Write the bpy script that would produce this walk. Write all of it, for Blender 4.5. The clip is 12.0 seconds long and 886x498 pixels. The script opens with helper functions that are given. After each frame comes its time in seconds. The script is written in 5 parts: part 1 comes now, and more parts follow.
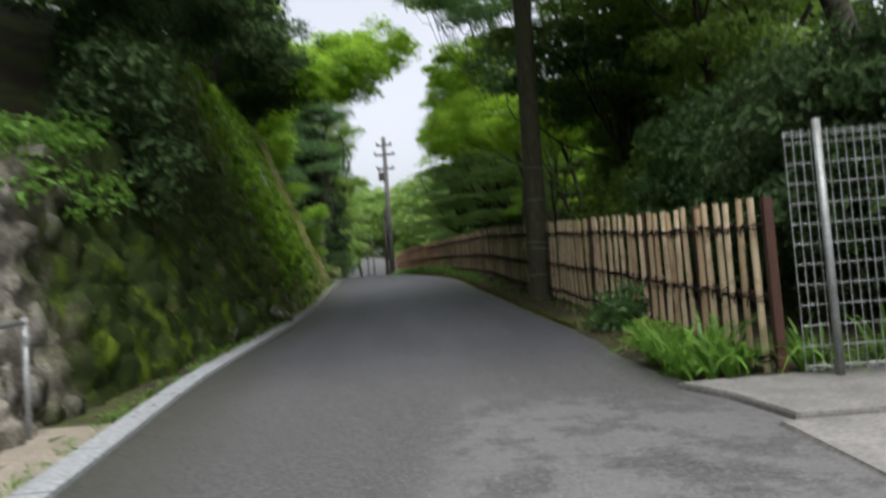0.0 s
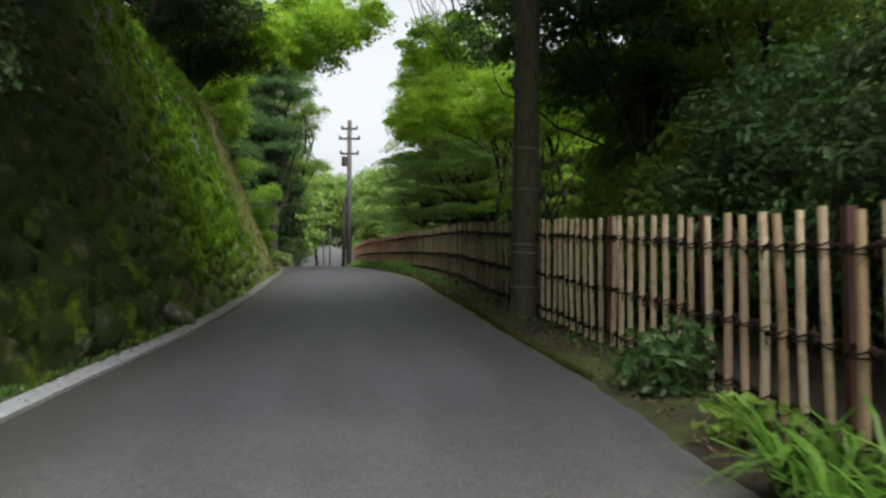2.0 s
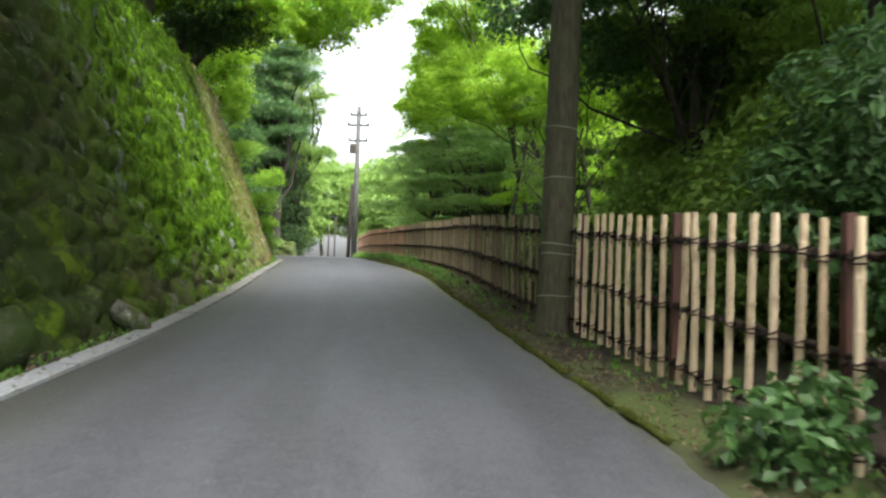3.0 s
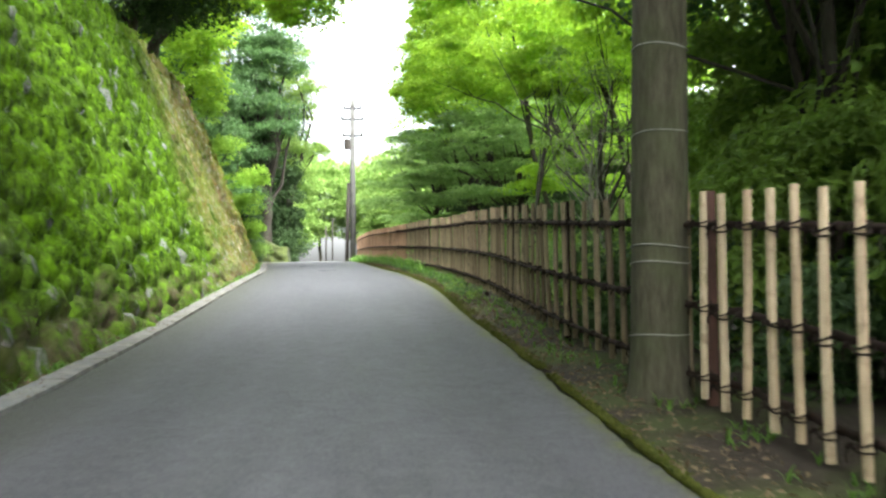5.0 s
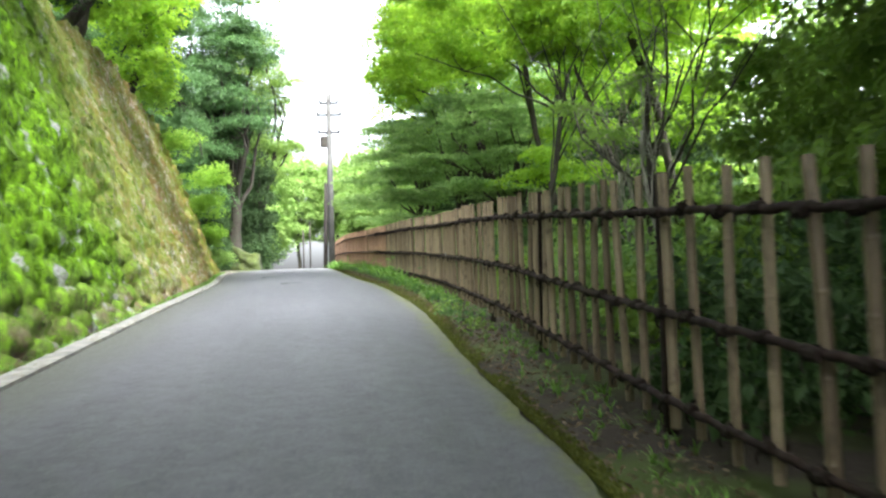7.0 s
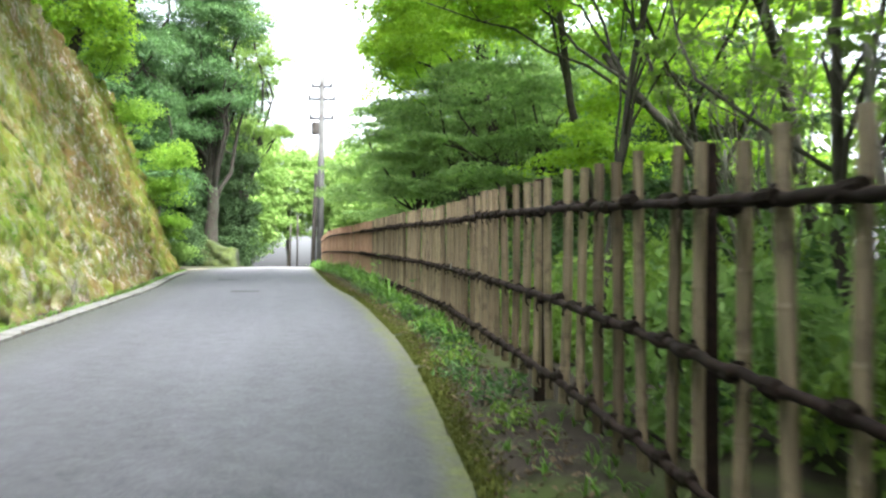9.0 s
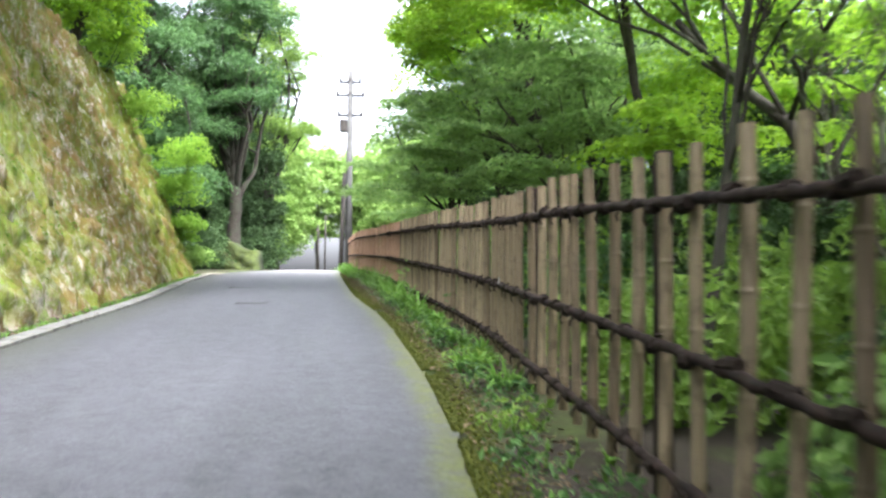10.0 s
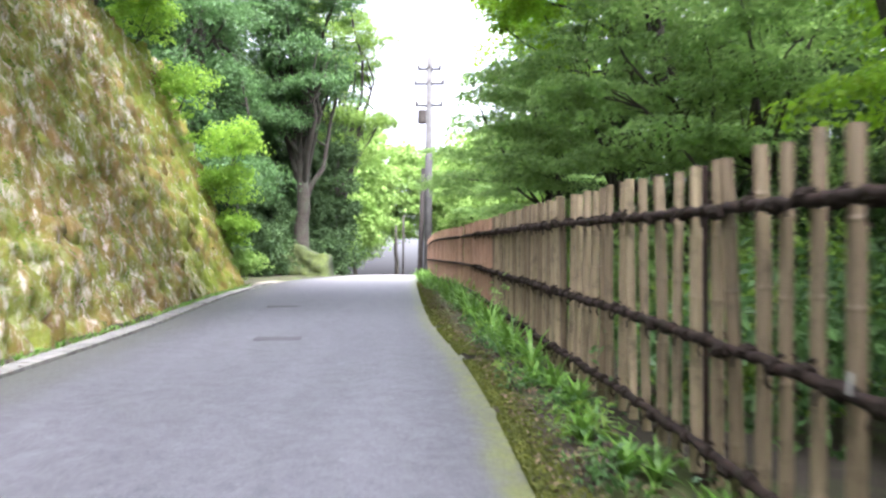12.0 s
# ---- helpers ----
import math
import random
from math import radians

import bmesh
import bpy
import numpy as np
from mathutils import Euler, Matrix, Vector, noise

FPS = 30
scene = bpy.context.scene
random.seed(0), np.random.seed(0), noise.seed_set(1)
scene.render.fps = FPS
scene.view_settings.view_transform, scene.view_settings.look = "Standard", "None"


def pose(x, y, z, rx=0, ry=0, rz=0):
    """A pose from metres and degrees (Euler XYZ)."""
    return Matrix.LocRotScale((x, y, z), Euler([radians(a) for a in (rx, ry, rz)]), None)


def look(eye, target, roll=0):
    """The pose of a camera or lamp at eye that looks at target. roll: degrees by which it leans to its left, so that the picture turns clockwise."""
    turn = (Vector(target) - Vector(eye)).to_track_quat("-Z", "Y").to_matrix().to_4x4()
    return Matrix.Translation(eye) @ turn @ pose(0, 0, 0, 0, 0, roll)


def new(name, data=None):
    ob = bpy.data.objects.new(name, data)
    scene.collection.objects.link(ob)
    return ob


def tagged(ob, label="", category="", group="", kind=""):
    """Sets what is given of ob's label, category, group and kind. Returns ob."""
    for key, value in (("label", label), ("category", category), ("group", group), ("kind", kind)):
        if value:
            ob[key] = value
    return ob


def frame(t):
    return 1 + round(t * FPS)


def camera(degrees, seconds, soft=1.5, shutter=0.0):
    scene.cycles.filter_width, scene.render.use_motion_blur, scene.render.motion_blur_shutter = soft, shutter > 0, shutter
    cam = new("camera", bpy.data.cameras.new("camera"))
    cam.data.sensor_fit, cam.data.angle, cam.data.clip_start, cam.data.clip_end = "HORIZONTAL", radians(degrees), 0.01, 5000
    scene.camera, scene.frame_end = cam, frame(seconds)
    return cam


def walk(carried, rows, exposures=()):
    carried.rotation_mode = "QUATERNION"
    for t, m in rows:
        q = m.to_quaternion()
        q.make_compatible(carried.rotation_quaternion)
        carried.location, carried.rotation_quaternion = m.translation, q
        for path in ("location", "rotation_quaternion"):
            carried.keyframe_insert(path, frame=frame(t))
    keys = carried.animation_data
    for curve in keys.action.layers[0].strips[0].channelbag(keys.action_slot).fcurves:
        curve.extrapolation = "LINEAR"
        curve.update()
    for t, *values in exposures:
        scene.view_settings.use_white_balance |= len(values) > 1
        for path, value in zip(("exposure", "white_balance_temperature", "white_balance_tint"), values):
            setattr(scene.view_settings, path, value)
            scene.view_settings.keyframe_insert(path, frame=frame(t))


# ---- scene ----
cam = camera(55.0, 12.0, soft=2.4, shutter=0.6)
METRES, EYE, TILT, LEAN, TURN = 26.0, 1.15, 0.0, 0.0, 0.0
ROWS = [
    (0.0, 0.0, 0.0231, 0.0015, 0.26, 3.51, 4.24),
    (0.5, 0.0004, 0.0558, 0.003, -2.34, -0.21, 3.93),
    (1.0, 0.0006, 0.0885, 0.0046, -3.21, 1.35, 2.46),
    (1.5, 0.0004, 0.1231, 0.0076, -3.42, 2.53, 0.05),
    (2.0, 0.0007, 0.1602, 0.0106, -2.63, 3.08, 0.04),
    (2.5, 0.0011, 0.2, 0.0139, -3.82, 3.03, -0.38),
    (3.0, 0.0014, 0.2402, 0.0168, -2.25, 2.57, -1.9),
    (5.0, 0.0019, 0.3965, 0.0279, -1.95, 2.37, 0.4),
    (5.5, 0.0025, 0.4352, 0.0305, -2.12, 2.54, 0.68),
    (6.0, 0.0038, 0.4742, 0.0329, -3.08, 1.66, 1.6),
    (6.5, 0.0046, 0.5124, 0.0351, -2.94, 2.29, 1.64),
    (8.5, 0.0114, 0.6906, 0.0465, -3.31, 2.62, 0.64),
    (9.0, 0.0123, 0.7346, 0.0496, -3.2, 2.39, -0.39),
    (9.5, 0.013, 0.7776, 0.0529, -3.09, 2.48, -0.6),
    (10.0, 0.0128, 0.8222, 0.0558, -1.1, 2.46, -0.57),
    (10.5, 0.0119, 0.8659, 0.0585, 0.1, 2.24, 0.13),
    (11.0, 0.0089, 0.9098, 0.0613, 2.1, 2.3, -0.69),
    (11.5, 0.0054, 0.9537, 0.0642, 3.35, 2.4, -0.68),
    (12.0, 0.0013, 0.997, 0.0668, 4.4, 2.42, -0.46),
]
EXPOSURES = [(0.0, 1.25, 6250, 11), (0.5, 1.5, 6250, 11), (1.0, 1.5, 6300, 10), (1.5, 1.45, 6350, 10), (2.0, 1.35, 6450, 9), (2.5, 1.2, 6450, 8), (3.0, 2.6, 6400, 7), (5.0, 3.3, 6350, 6), (6.0, 3.35, 6200, 8), (8.5, 3.35, 6100, 8), (10.0, 3.3, 5950, 13), (10.5, 3.3, 5900, 16), (11.5, 3.35, 5850, 20), (12.0, 3.4, 5850, 21)]
walk(cam, [(t, pose(0, 0, EYE, TILT, LEAN, TURN) @ pose(METRES * x, METRES * y, METRES * z, 90 + pitch, roll, yaw)) for t, x, y, z, yaw, pitch, roll in ROWS], EXPOSURES)

# ---- light: a bright, thinly overcast summer day ----
SUN_EL, SUN_AZ = 62.0, 160.0
world = bpy.data.worlds.new("sky")
scene.world = world
world.use_nodes = True
wn, wl = world.node_tree.nodes, world.node_tree.links
sky = wn.new("ShaderNodeTexSky")
sky.sky_type, sky.sun_disc = "NISHITA", False
sky.sun_elevation, sky.sun_rotation = radians(SUN_EL), radians(SUN_AZ)
sky.air_density, sky.dust_density, sky.ozone_density = 0.8, 7.0, 0.0
wn["Background"].inputs["Strength"].default_value = 0.15
haze = wn.new("ShaderNodeHueSaturation")
haze.inputs["Saturation"].default_value = 0.22
wl.new(sky.outputs[0], haze.inputs["Color"])
wl.new(haze.outputs[0], wn["Background"].inputs["Color"])
sun = new("sun", bpy.data.lights.new("sun", "SUN"))
sun.data.energy, sun.data.angle, sun.data.color = 0.65, radians(30), (1.0, 0.96, 0.88)
sun.matrix_world = look((30 * math.sin(radians(SUN_AZ)), 30 * math.cos(radians(SUN_AZ)), 30 * math.tan(radians(SUN_EL))), (0, 0, 0))

# ---- materials ----


class Nodes:
    """A small wrapper round one node material."""

    def __init__(self, name):
        self.mat = bpy.data.materials.new(name)
        self.mat.use_nodes = True
        self.t = self.mat.node_tree
        self.b = self.t.nodes["Principled BSDF"]
        self.geo = self.t.nodes.new("ShaderNodeNewGeometry")
        self.obj = self.t.nodes.new("ShaderNodeObjectInfo")

    def put(self, value, socket):
        if isinstance(value, bpy.types.NodeSocket):
            self.t.links.new(value, socket)
        elif isinstance(value, tuple) and len(value) == 3 and socket.type == "RGBA":
            socket.default_value = (*value, 1)
        else:
            socket.default_value = value

    def noise(self, scale, detail=4.0, rough=0.55, stretch=(1, 1, 1), out=0):
        m = self.t.nodes.new("ShaderNodeMapping")
        m.inputs["Scale"].default_value = stretch
        self.t.links.new(self.geo.outputs["Position"], m.inputs["Vector"])
        n = self.t.nodes.new("ShaderNodeTexNoise")
        n.inputs["Scale"].default_value, n.inputs["Detail"].default_value, n.inputs["Roughness"].default_value = scale, detail, rough
        self.t.links.new(m.outputs[0], n.inputs["Vector"])
        return n.outputs[out]

    def ramp(self, fac, *stops):
        r = self.t.nodes.new("ShaderNodeValToRGB")
        e = r.color_ramp.elements
        while len(e) < len(stops):
            e.new(0.5)
        for el, (p, c) in zip(e, stops):
            el.position, el.color = p, (*c, 1) if isinstance(c, tuple) else (c, c, c, 1)
        self.put(fac, r.inputs[0])
        return r.outputs[0]

    def mix(self, fac, a, b, mode="MIX"):
        m = self.t.nodes.new("ShaderNodeMix")
        m.data_type, m.blend_type = "RGBA", mode
        self.put(fac, m.inputs[0]), self.put(a, m.inputs[6]), self.put(b, m.inputs[7])
        return m.outputs[2]

    def math(self, op, a, b=0.0):
        m = self.t.nodes.new("ShaderNodeMath")
        m.operation = op
        self.put(a, m.inputs[0]), self.put(b, m.inputs[1])
        return m.outputs[0]

    def axis(self, i):
        s = self.t.nodes.new("ShaderNodeSeparateXYZ")
        self.t.links.new(self.geo.outputs["Position"], s.inputs[0])
        return s.outputs[i]

    def span(self, value, lo, hi):
        m = self.t.nodes.new("ShaderNodeMapRange")
        m.interpolation_type = "SMOOTHSTEP"
        self.put(value, m.inputs[0])
        m.inputs[1].default_value, m.inputs[2].default_value = min(lo, hi), max(lo, hi)
        if lo > hi:
            m.inputs[3].default_value, m.inputs[4].default_value = 1.0, 0.0
        return m.outputs[0]

    def bump(self, height, strength, distance):
        n = self.t.nodes.new("ShaderNodeBump")
        n.inputs["Strength"].default_value, n.inputs["Distance"].default_value = strength, distance
        self.put(height, n.inputs["Height"])
        self.t.links.new(n.outputs[0], self.b.inputs["Normal"])

    def done(self, colour, rough=0.8, metal=0.0, spec=0.5):
        self.put(colour, self.b.inputs["Base Color"]), self.put(rough, self.b.inputs["Roughness"])
        self.b.inputs["Metallic"].default_value = metal
        self.b.inputs["Specular IOR Level"].default_value = spec
        return self.mat


def plain(name, dark, light, scale=20.0, rough=0.8, metal=0.0, bump=0.3, dist=0.003, stretch=(1, 1, 1), spec=0.4):
    n = Nodes(name)
    fine, broad = n.noise(scale, 5, 0.6, stretch), n.noise(scale * 0.12, 3)
    c = n.mix(n.ramp(fine, (0.3, 0.0), (0.7, 1.0)), dark, light)
    c = n.mix(n.math("MULTIPLY", n.ramp(broad, (0.35, 0.0), (0.7, 1.0)), 0.5), c, tuple(v * 0.6 for v in dark))
    n.bump(fine, bump, dist)
    return n.done(c, rough, metal, spec)


def leaf_material(name, dark, light, gloss=0.55, through_light=0.35):
    n = Nodes(name)
    per = n.geo.outputs["Random Per Island"]
    broad = n.noise(0.7, 3)
    c = n.mix(per, dark, light)
    c = n.mix(n.math("MULTIPLY", n.ramp(broad, (0.35, 0.0), (0.65, 1.0)), 0.45), c, tuple(v * 0.55 for v in dark))
    n.done(c, gloss, 0.0, 0.25)
    tr = n.t.nodes.new("ShaderNodeBsdfTranslucent")
    n.put(n.mix(0.5, c, tuple(min(1, v * 1.6) for v in light)), tr.inputs["Color"])
    add = n.t.nodes.new("ShaderNodeMixShader")
    add.inputs[0].default_value = through_light
    n.t.links.new(n.b.outputs[0], add.inputs[1]), n.t.links.new(tr.outputs[0], add.inputs[2])
    n.t.links.new(add.outputs[0], n.t.nodes["Material Output"].inputs["Surface"])
    return n.mat


def asphalt_material():
    """Asphalt laid in two ages, brighter light up the lane put into its colour; the map's u runs across the lane and v
    along it.
    """
    n = Nodes("asphalt")
    uv = n.t.nodes.new("ShaderNodeUVMap")
    sep = n.t.nodes.new("ShaderNodeSeparateXYZ")
    n.t.links.new(uv.outputs[0], sep.inputs[0])
    u, v = sep.outputs[0], sep.outputs[1]
    grain, pits, broad = n.noise(220, 4, 0.7), n.noise(45, 5, 0.65), n.noise(0.55, 4, 0.6)
    c = n.mix(n.ramp(grain, (0.30, 0.0), (0.70, 1.0)), (0.014, 0.0145, 0.018), (0.050, 0.051, 0.061))
    c = n.mix(n.math("MULTIPLY", n.ramp(pits, (0.4, 0.0), (0.6, 1.0)), 0.65), c, (0.019, 0.019, 0.023))
    c = n.mix(n.math("MULTIPLY", n.ramp(broad, (0.35, 0.0), (0.7, 1.0)), 0.4), c, (0.038, 0.038, 0.043))
    # long streaks that follow the traffic
    flow = n.t.nodes.new("ShaderNodeCombineXYZ")
    n.put(n.math("MULTIPLY", u, 7.0), flow.inputs[0])
    n.put(n.math("MULTIPLY", v, 0.16), flow.inputs[1])
    track = n.t.nodes.new("ShaderNodeTexNoise")
    track.inputs["Scale"].default_value, track.inputs["Detail"].default_value = 1.3, 5.0
    n.t.links.new(flow.outputs[0], track.inputs["Vector"])
    c = n.mix(n.math("MULTIPLY", n.ramp(track.outputs[0], (0.46, 0.0), (0.62, 1.0)), 0.55), c, (0.060, 0.060, 0.069))
    c = n.mix(n.math("MULTIPLY", n.ramp(track.outputs[0], (0.34, 1.0), (0.46, 0.0)), 0.45), c, (0.019, 0.019, 0.022))
    stain = n.noise(2.4, 6, 0.7, (1.6, 0.5, 1))
    c = n.mix(n.math("MULTIPLY", n.ramp(stain, (0.50, 0.0), (0.66, 1.0)), 0.4), c, (0.021, 0.021, 0.024))
    mott = n.noise(7.5, 6, 0.75)
    c = n.mix(n.math("MULTIPLY", n.ramp(mott, (0.50, 0.0), (0.62, 1.0)), 0.5), c, (0.058, 0.057, 0.068))
    c = n.mix(n.math("MULTIPLY", n.ramp(mott, (0.34, 1.0), (0.46, 0.0)), 0.6), c, (0.017, 0.017, 0.021))
    # older, paler and coarser surfacing at the mouth of the driveway, with ragged edges
    old = n.span(n.math("ADD", n.axis(1), n.math("MULTIPLY", n.noise(1.1, 5, 0.65), -3.0)), 8.6, 5.6)
    chips = n.noise(34, 5, 0.75)
    rough = n.mix(n.ramp(chips, (0.36, 0.0), (0.60, 1.0)), (0.016, 0.016, 0.017), (0.115, 0.112, 0.106))
    c = n.mix(n.math("MULTIPLY", old, 0.75), c, rough)
    edge = n.math("ADD", n.axis(1), n.math("MULTIPLY", n.noise(0.9, 5, 0.6), -3.2))
    side = n.math("ADD", n.axis(0), n.math("MULTIPLY", n.noise(2.2, 4, 0.6), 0.5))
    worn = n.math("MULTIPLY", n.math("SUBTRACT", 1.0, n.span(edge, 4.5, 5.2)), n.span(side, 0.0, 0.4))
    worn = n.math("MULTIPLY", worn, n.ramp(n.noise(2.4, 7, 0.72), (0.44, 0.0), (0.52, 0.65)))
    c = n.mix(worn, c, n.mix(n.ramp(pits, (0.35, 0.0), (0.6, 1.0)), (0.060, 0.060, 0.060), (0.19, 0.188, 0.184)))
    speck = n.ramp(n.noise(48, 2, 0.5), (0.66, 0.0), (0.70, 1.0))
    c = n.mix(n.math("MULTIPLY", speck, n.math("ADD", 0.25, n.math("MULTIPLY", old, 0.6))), c, (0.22, 0.22, 0.21))
    # light put into the colour: a lift up the lane, strongest far off
    lit_reach = n.math("ADD", n.axis(1), n.math("MULTIPLY", n.noise(0.8, 4, 0.6), 5.0))
    c = n.mix(n.math("MULTIPLY", n.span(lit_reach, 13.0, 20.0), 0.30), c, n.mix(n.ramp(n.noise(6.0, 7, 0.82), (0.38, 0.0), (0.62, 1.0)), (0.014, 0.013, 0.017), (0.125, 0.122, 0.138)))
    c = n.mix(n.math("MULTIPLY", n.span(lit_reach, 46.0, 66.0), 0.6), c, (0.30, 0.29, 0.27))
    c = n.mix(1.0, c, (0.82, 0.82, 0.84), "MULTIPLY")
    # silt, algae and painted shade in from the wall, moss in from the fence side
    wob = n.math("MULTIPLY", n.math("SUBTRACT", n.noise(1.7, 6, 0.7), 0.5), 0.22)
    silt_shade = n.math("MULTIPLY", n.span(n.math("ADD", u, wob), 0.24, 0.0), n.ramp(n.noise(9, 5, 0.7), (0.3, 0.45), (0.6, 0.9)))
    c = n.mix(silt_shade, c, n.mix(grain, (0.014, 0.015, 0.010), (0.034, 0.036, 0.024)))
    grow = n.span(n.axis(1), 10.0, 30.0)
    reach = n.math("SUBTRACT", n.math("ADD", u, n.math("MULTIPLY", wob, 0.28)), n.math("MULTIPLY", grow, -0.035))
    moss = n.math("MULTIPLY", n.math("MULTIPLY", n.span(reach, 0.968, 1.01), n.span(n.axis(1), 9.5, 12.5)), n.ramp(n.noise(6.5, 6, 0.75), (0.38, 0.15), (0.56, 0.95)))
    c = n.mix(moss, c, n.mix(n.ramp(n.noise(28, 5, 0.7), (0.35, 0.0), (0.65, 1.0)), (0.026, 0.032, 0.006), (0.085, 0.092, 0.013)))
    n.bump(n.mix(0.6, grain, pits), 0.6, 0.006)
    return n.done(c, n.ramp(pits, (0.3, 0.54), (0.7, 0.74)), 0, 0.5)


def wall_material(name, stone_dark, stone_light, moss_bias):
    """Old wall stone: grey and purplish stone, lichen, ochre staining, moss thickest on the high middle stretch; tree
    shade painted in near the start.
    """
    n = Nodes(name)
    y, z = n.axis(1), n.axis(2)
    up = n.math("SUBTRACT", z, n.math("MULTIPLY", y, 0.063))
    fine, mid, broad = n.noise(38, 5, 0.65), n.noise(6.5, 5, 0.7, (1, 0.8, 0.6)), n.noise(0.8, 4, 0.6)
    each = n.math("FRACT", n.math("ADD", n.geo.outputs["Random Per Island"], n.obj.outputs["Random"]))
    c = n.mix(n.math("MULTIPLY", n.ramp(mid, (0.42, 0.0), (0.60, 1.0)), n.math("ADD", n.math("MULTIPLY", each, 0.6), 0.4)), stone_dark, stone_light)
    c = n.mix(n.math("MULTIPLY", n.ramp(fine, (0.5, 0.0), (0.7, 1.0)), 0.5), c, tuple(v * 0.45 for v in stone_dark))
    late = n.span(n.math("ADD", y, n.math("MULTIPLY", n.noise(0.5, 5, 0.7, (1, 1, 0.5)), 14.0)), 33.5, 44.0)
    lilac = n.mix(n.ramp(n.noise(7.5, 6, 0.75, (1, 1, 0.6)), (0.47, 0.0), (0.57, 1.0)), (0.085, 0.056, 0.034), n.mix(n.ramp(each, (0.45, 0.0), (0.7, 1.0)), (0.19, 0.125, 0.066), (0.46, 0.41, 0.42)))
    c = n.mix(n.math("MULTIPLY", late, 0.85), c, lilac)
    ochre = n.math("MULTIPLY", n.ramp(n.noise(4.2, 5, 0.7), (0.42, 0.0), (0.54, 1.0)), n.math("ADD", n.math("MULTIPLY", late, 0.5), 0.12))
    c = n.mix(ochre, c, n.mix(fine, (0.075, 0.047, 0.020), (0.20, 0.13, 0.042)))
    # moss cover
    start = n.span(n.math("ADD", y, n.math("MULTIPLY", broad, 4.0)), 15.5, 20.5)
    high = n.span(n.math("ADD", up, n.math("MULTIPLY", n.noise(1.7, 4, 0.7), 1.6)), 0.7, 1.7)
    cover = n.math("MULTIPLY", n.math("MULTIPLY", start, high), n.math("SUBTRACT", 1.0, n.math("MULTIPLY", late, 0.66)))
    patch = n.ramp(n.noise(3.4, 6, 0.75), (0.43, 0.0), (0.55, 1.0))
    cover = n.math("MAXIMUM", n.math("MULTIPLY", cover, moss_bias), n.math("MULTIPLY", patch, n.math("SUBTRACT", 0.85, n.math("MULTIPLY", late, 0.25))))
    moss = n.mix(n.ramp(n.noise(13, 5, 0.7, (1, 1, 0.35)), (0.36, 0.0), (0.62, 1.0)), (0.010, 0.024, 0.002), (0.085, 0.170, 0.004))
    moss = n.mix(n.ramp(n.noise(3.1, 4, 0.65, (1, 1, 0.5)), (0.36, 0.6), (0.52, 0.0)), moss, (0.026, 0.046, 0.005))
    moss = n.mix(n.math("MULTIPLY", late, 0.6), moss, n.mix(fine, (0.06, 0.075, 0.012), (0.19, 0.225, 0.022)))
    # tree shade on the near stretch, put into the moss and stone colours
    early_shade = n.math("MULTIPLY", n.span(n.math("ADD", y, n.math("MULTIPLY", n.noise(1.3, 4, 0.6), 3.0)), 20.5, 15.0), n.math("ADD", 0.35, n.math("MULTIPLY", 0.65, n.span(n.math("ADD", y, n.math("MULTIPLY", mid, 2.0)), 7.6, 9.2))))
    cover = n.math("MULTIPLY", cover, n.math("ADD", 0.3, n.math("MULTIPLY", 0.7, n.span(n.math("ADD", y, n.math("MULTIPLY", mid, 2.0)), 7.8, 9.4))))
    cover = n.math("MAXIMUM", cover, n.math("MULTIPLY", n.span(n.math("ADD", y, n.math("MULTIPLY", mid, 6.0)), 42.5, 46.5), 0.9))
    moss = n.mix(n.math("MULTIPLY", early_shade, 0.55), moss, n.mix(fine, (0.018, 0.024, 0.006), (0.05, 0.06, 0.012)))
    c = n.mix(cover, c, moss)
    # dark green coat over the stone carries most of that painted shade
    c = n.mix(n.math("MULTIPLY", n.math("MULTIPLY", early_shade, 0.92), n.ramp(n.noise(2.9, 5, 0.7), (0.30, 0.0), (0.42, 1.0))), c, n.mix(fine, (0.006, 0.010, 0.003), (0.022, 0.036, 0.007)))
    cushion = n.math("MULTIPLY", n.ramp(n.noise(1.9, 6, 0.75), (0.52, 0.0), (0.60, 1.0)), n.math("SUBTRACT", 1.0, n.span(n.math("ADD", up, broad), 1.5, 2.6)))
    c = n.mix(n.math("MULTIPLY", n.math("MULTIPLY", cushion, early_shade), 0.85), c, n.mix(fine, (0.026, 0.046, 0.003), (0.080, 0.120, 0.006)))
    blotch = n.math("MULTIPLY", late, n.ramp(n.noise(2.1, 6, 0.75, (1, 1.3, 0.5)), (0.46, 0.0), (0.57, 1.0)))
    c = n.mix(n.math("MULTIPLY", blotch, 0.8), c, n.mix(n.noise(17, 5, 0.7), (0.055, 0.068, 0.010), (0.16, 0.185, 0.024)))
    rust = n.math("MULTIPLY", late, n.ramp(n.noise(1.5, 6, 0.75), (0.46, 0.0), (0.58, 1.0)))
    c = n.mix(n.math("MULTIPLY", rust, 0.6), c, n.mix(fine, (0.075, 0.038, 0.016), (0.21, 0.115, 0.046)))
    lichen = n.math("MULTIPLY", n.math("MULTIPLY", late, 0.5), n.ramp(n.noise(5.5, 6, 0.75, (1, 1.5, 0.4)), (0.56, 0.0), (0.63, 1.0)))
    c = n.mix(lichen, c, n.mix(fine, (0.24, 0.20, 0.20), (0.58, 0.53, 0.55)))
    streak = n.math("MULTIPLY", n.math("MULTIPLY", start, n.math("SUBTRACT", 1.0, late)), n.ramp(n.noise(2.3, 5, 0.65, (1, 1.7, 0.5)), (0.59, 0.0), (0.64, 0.8)))
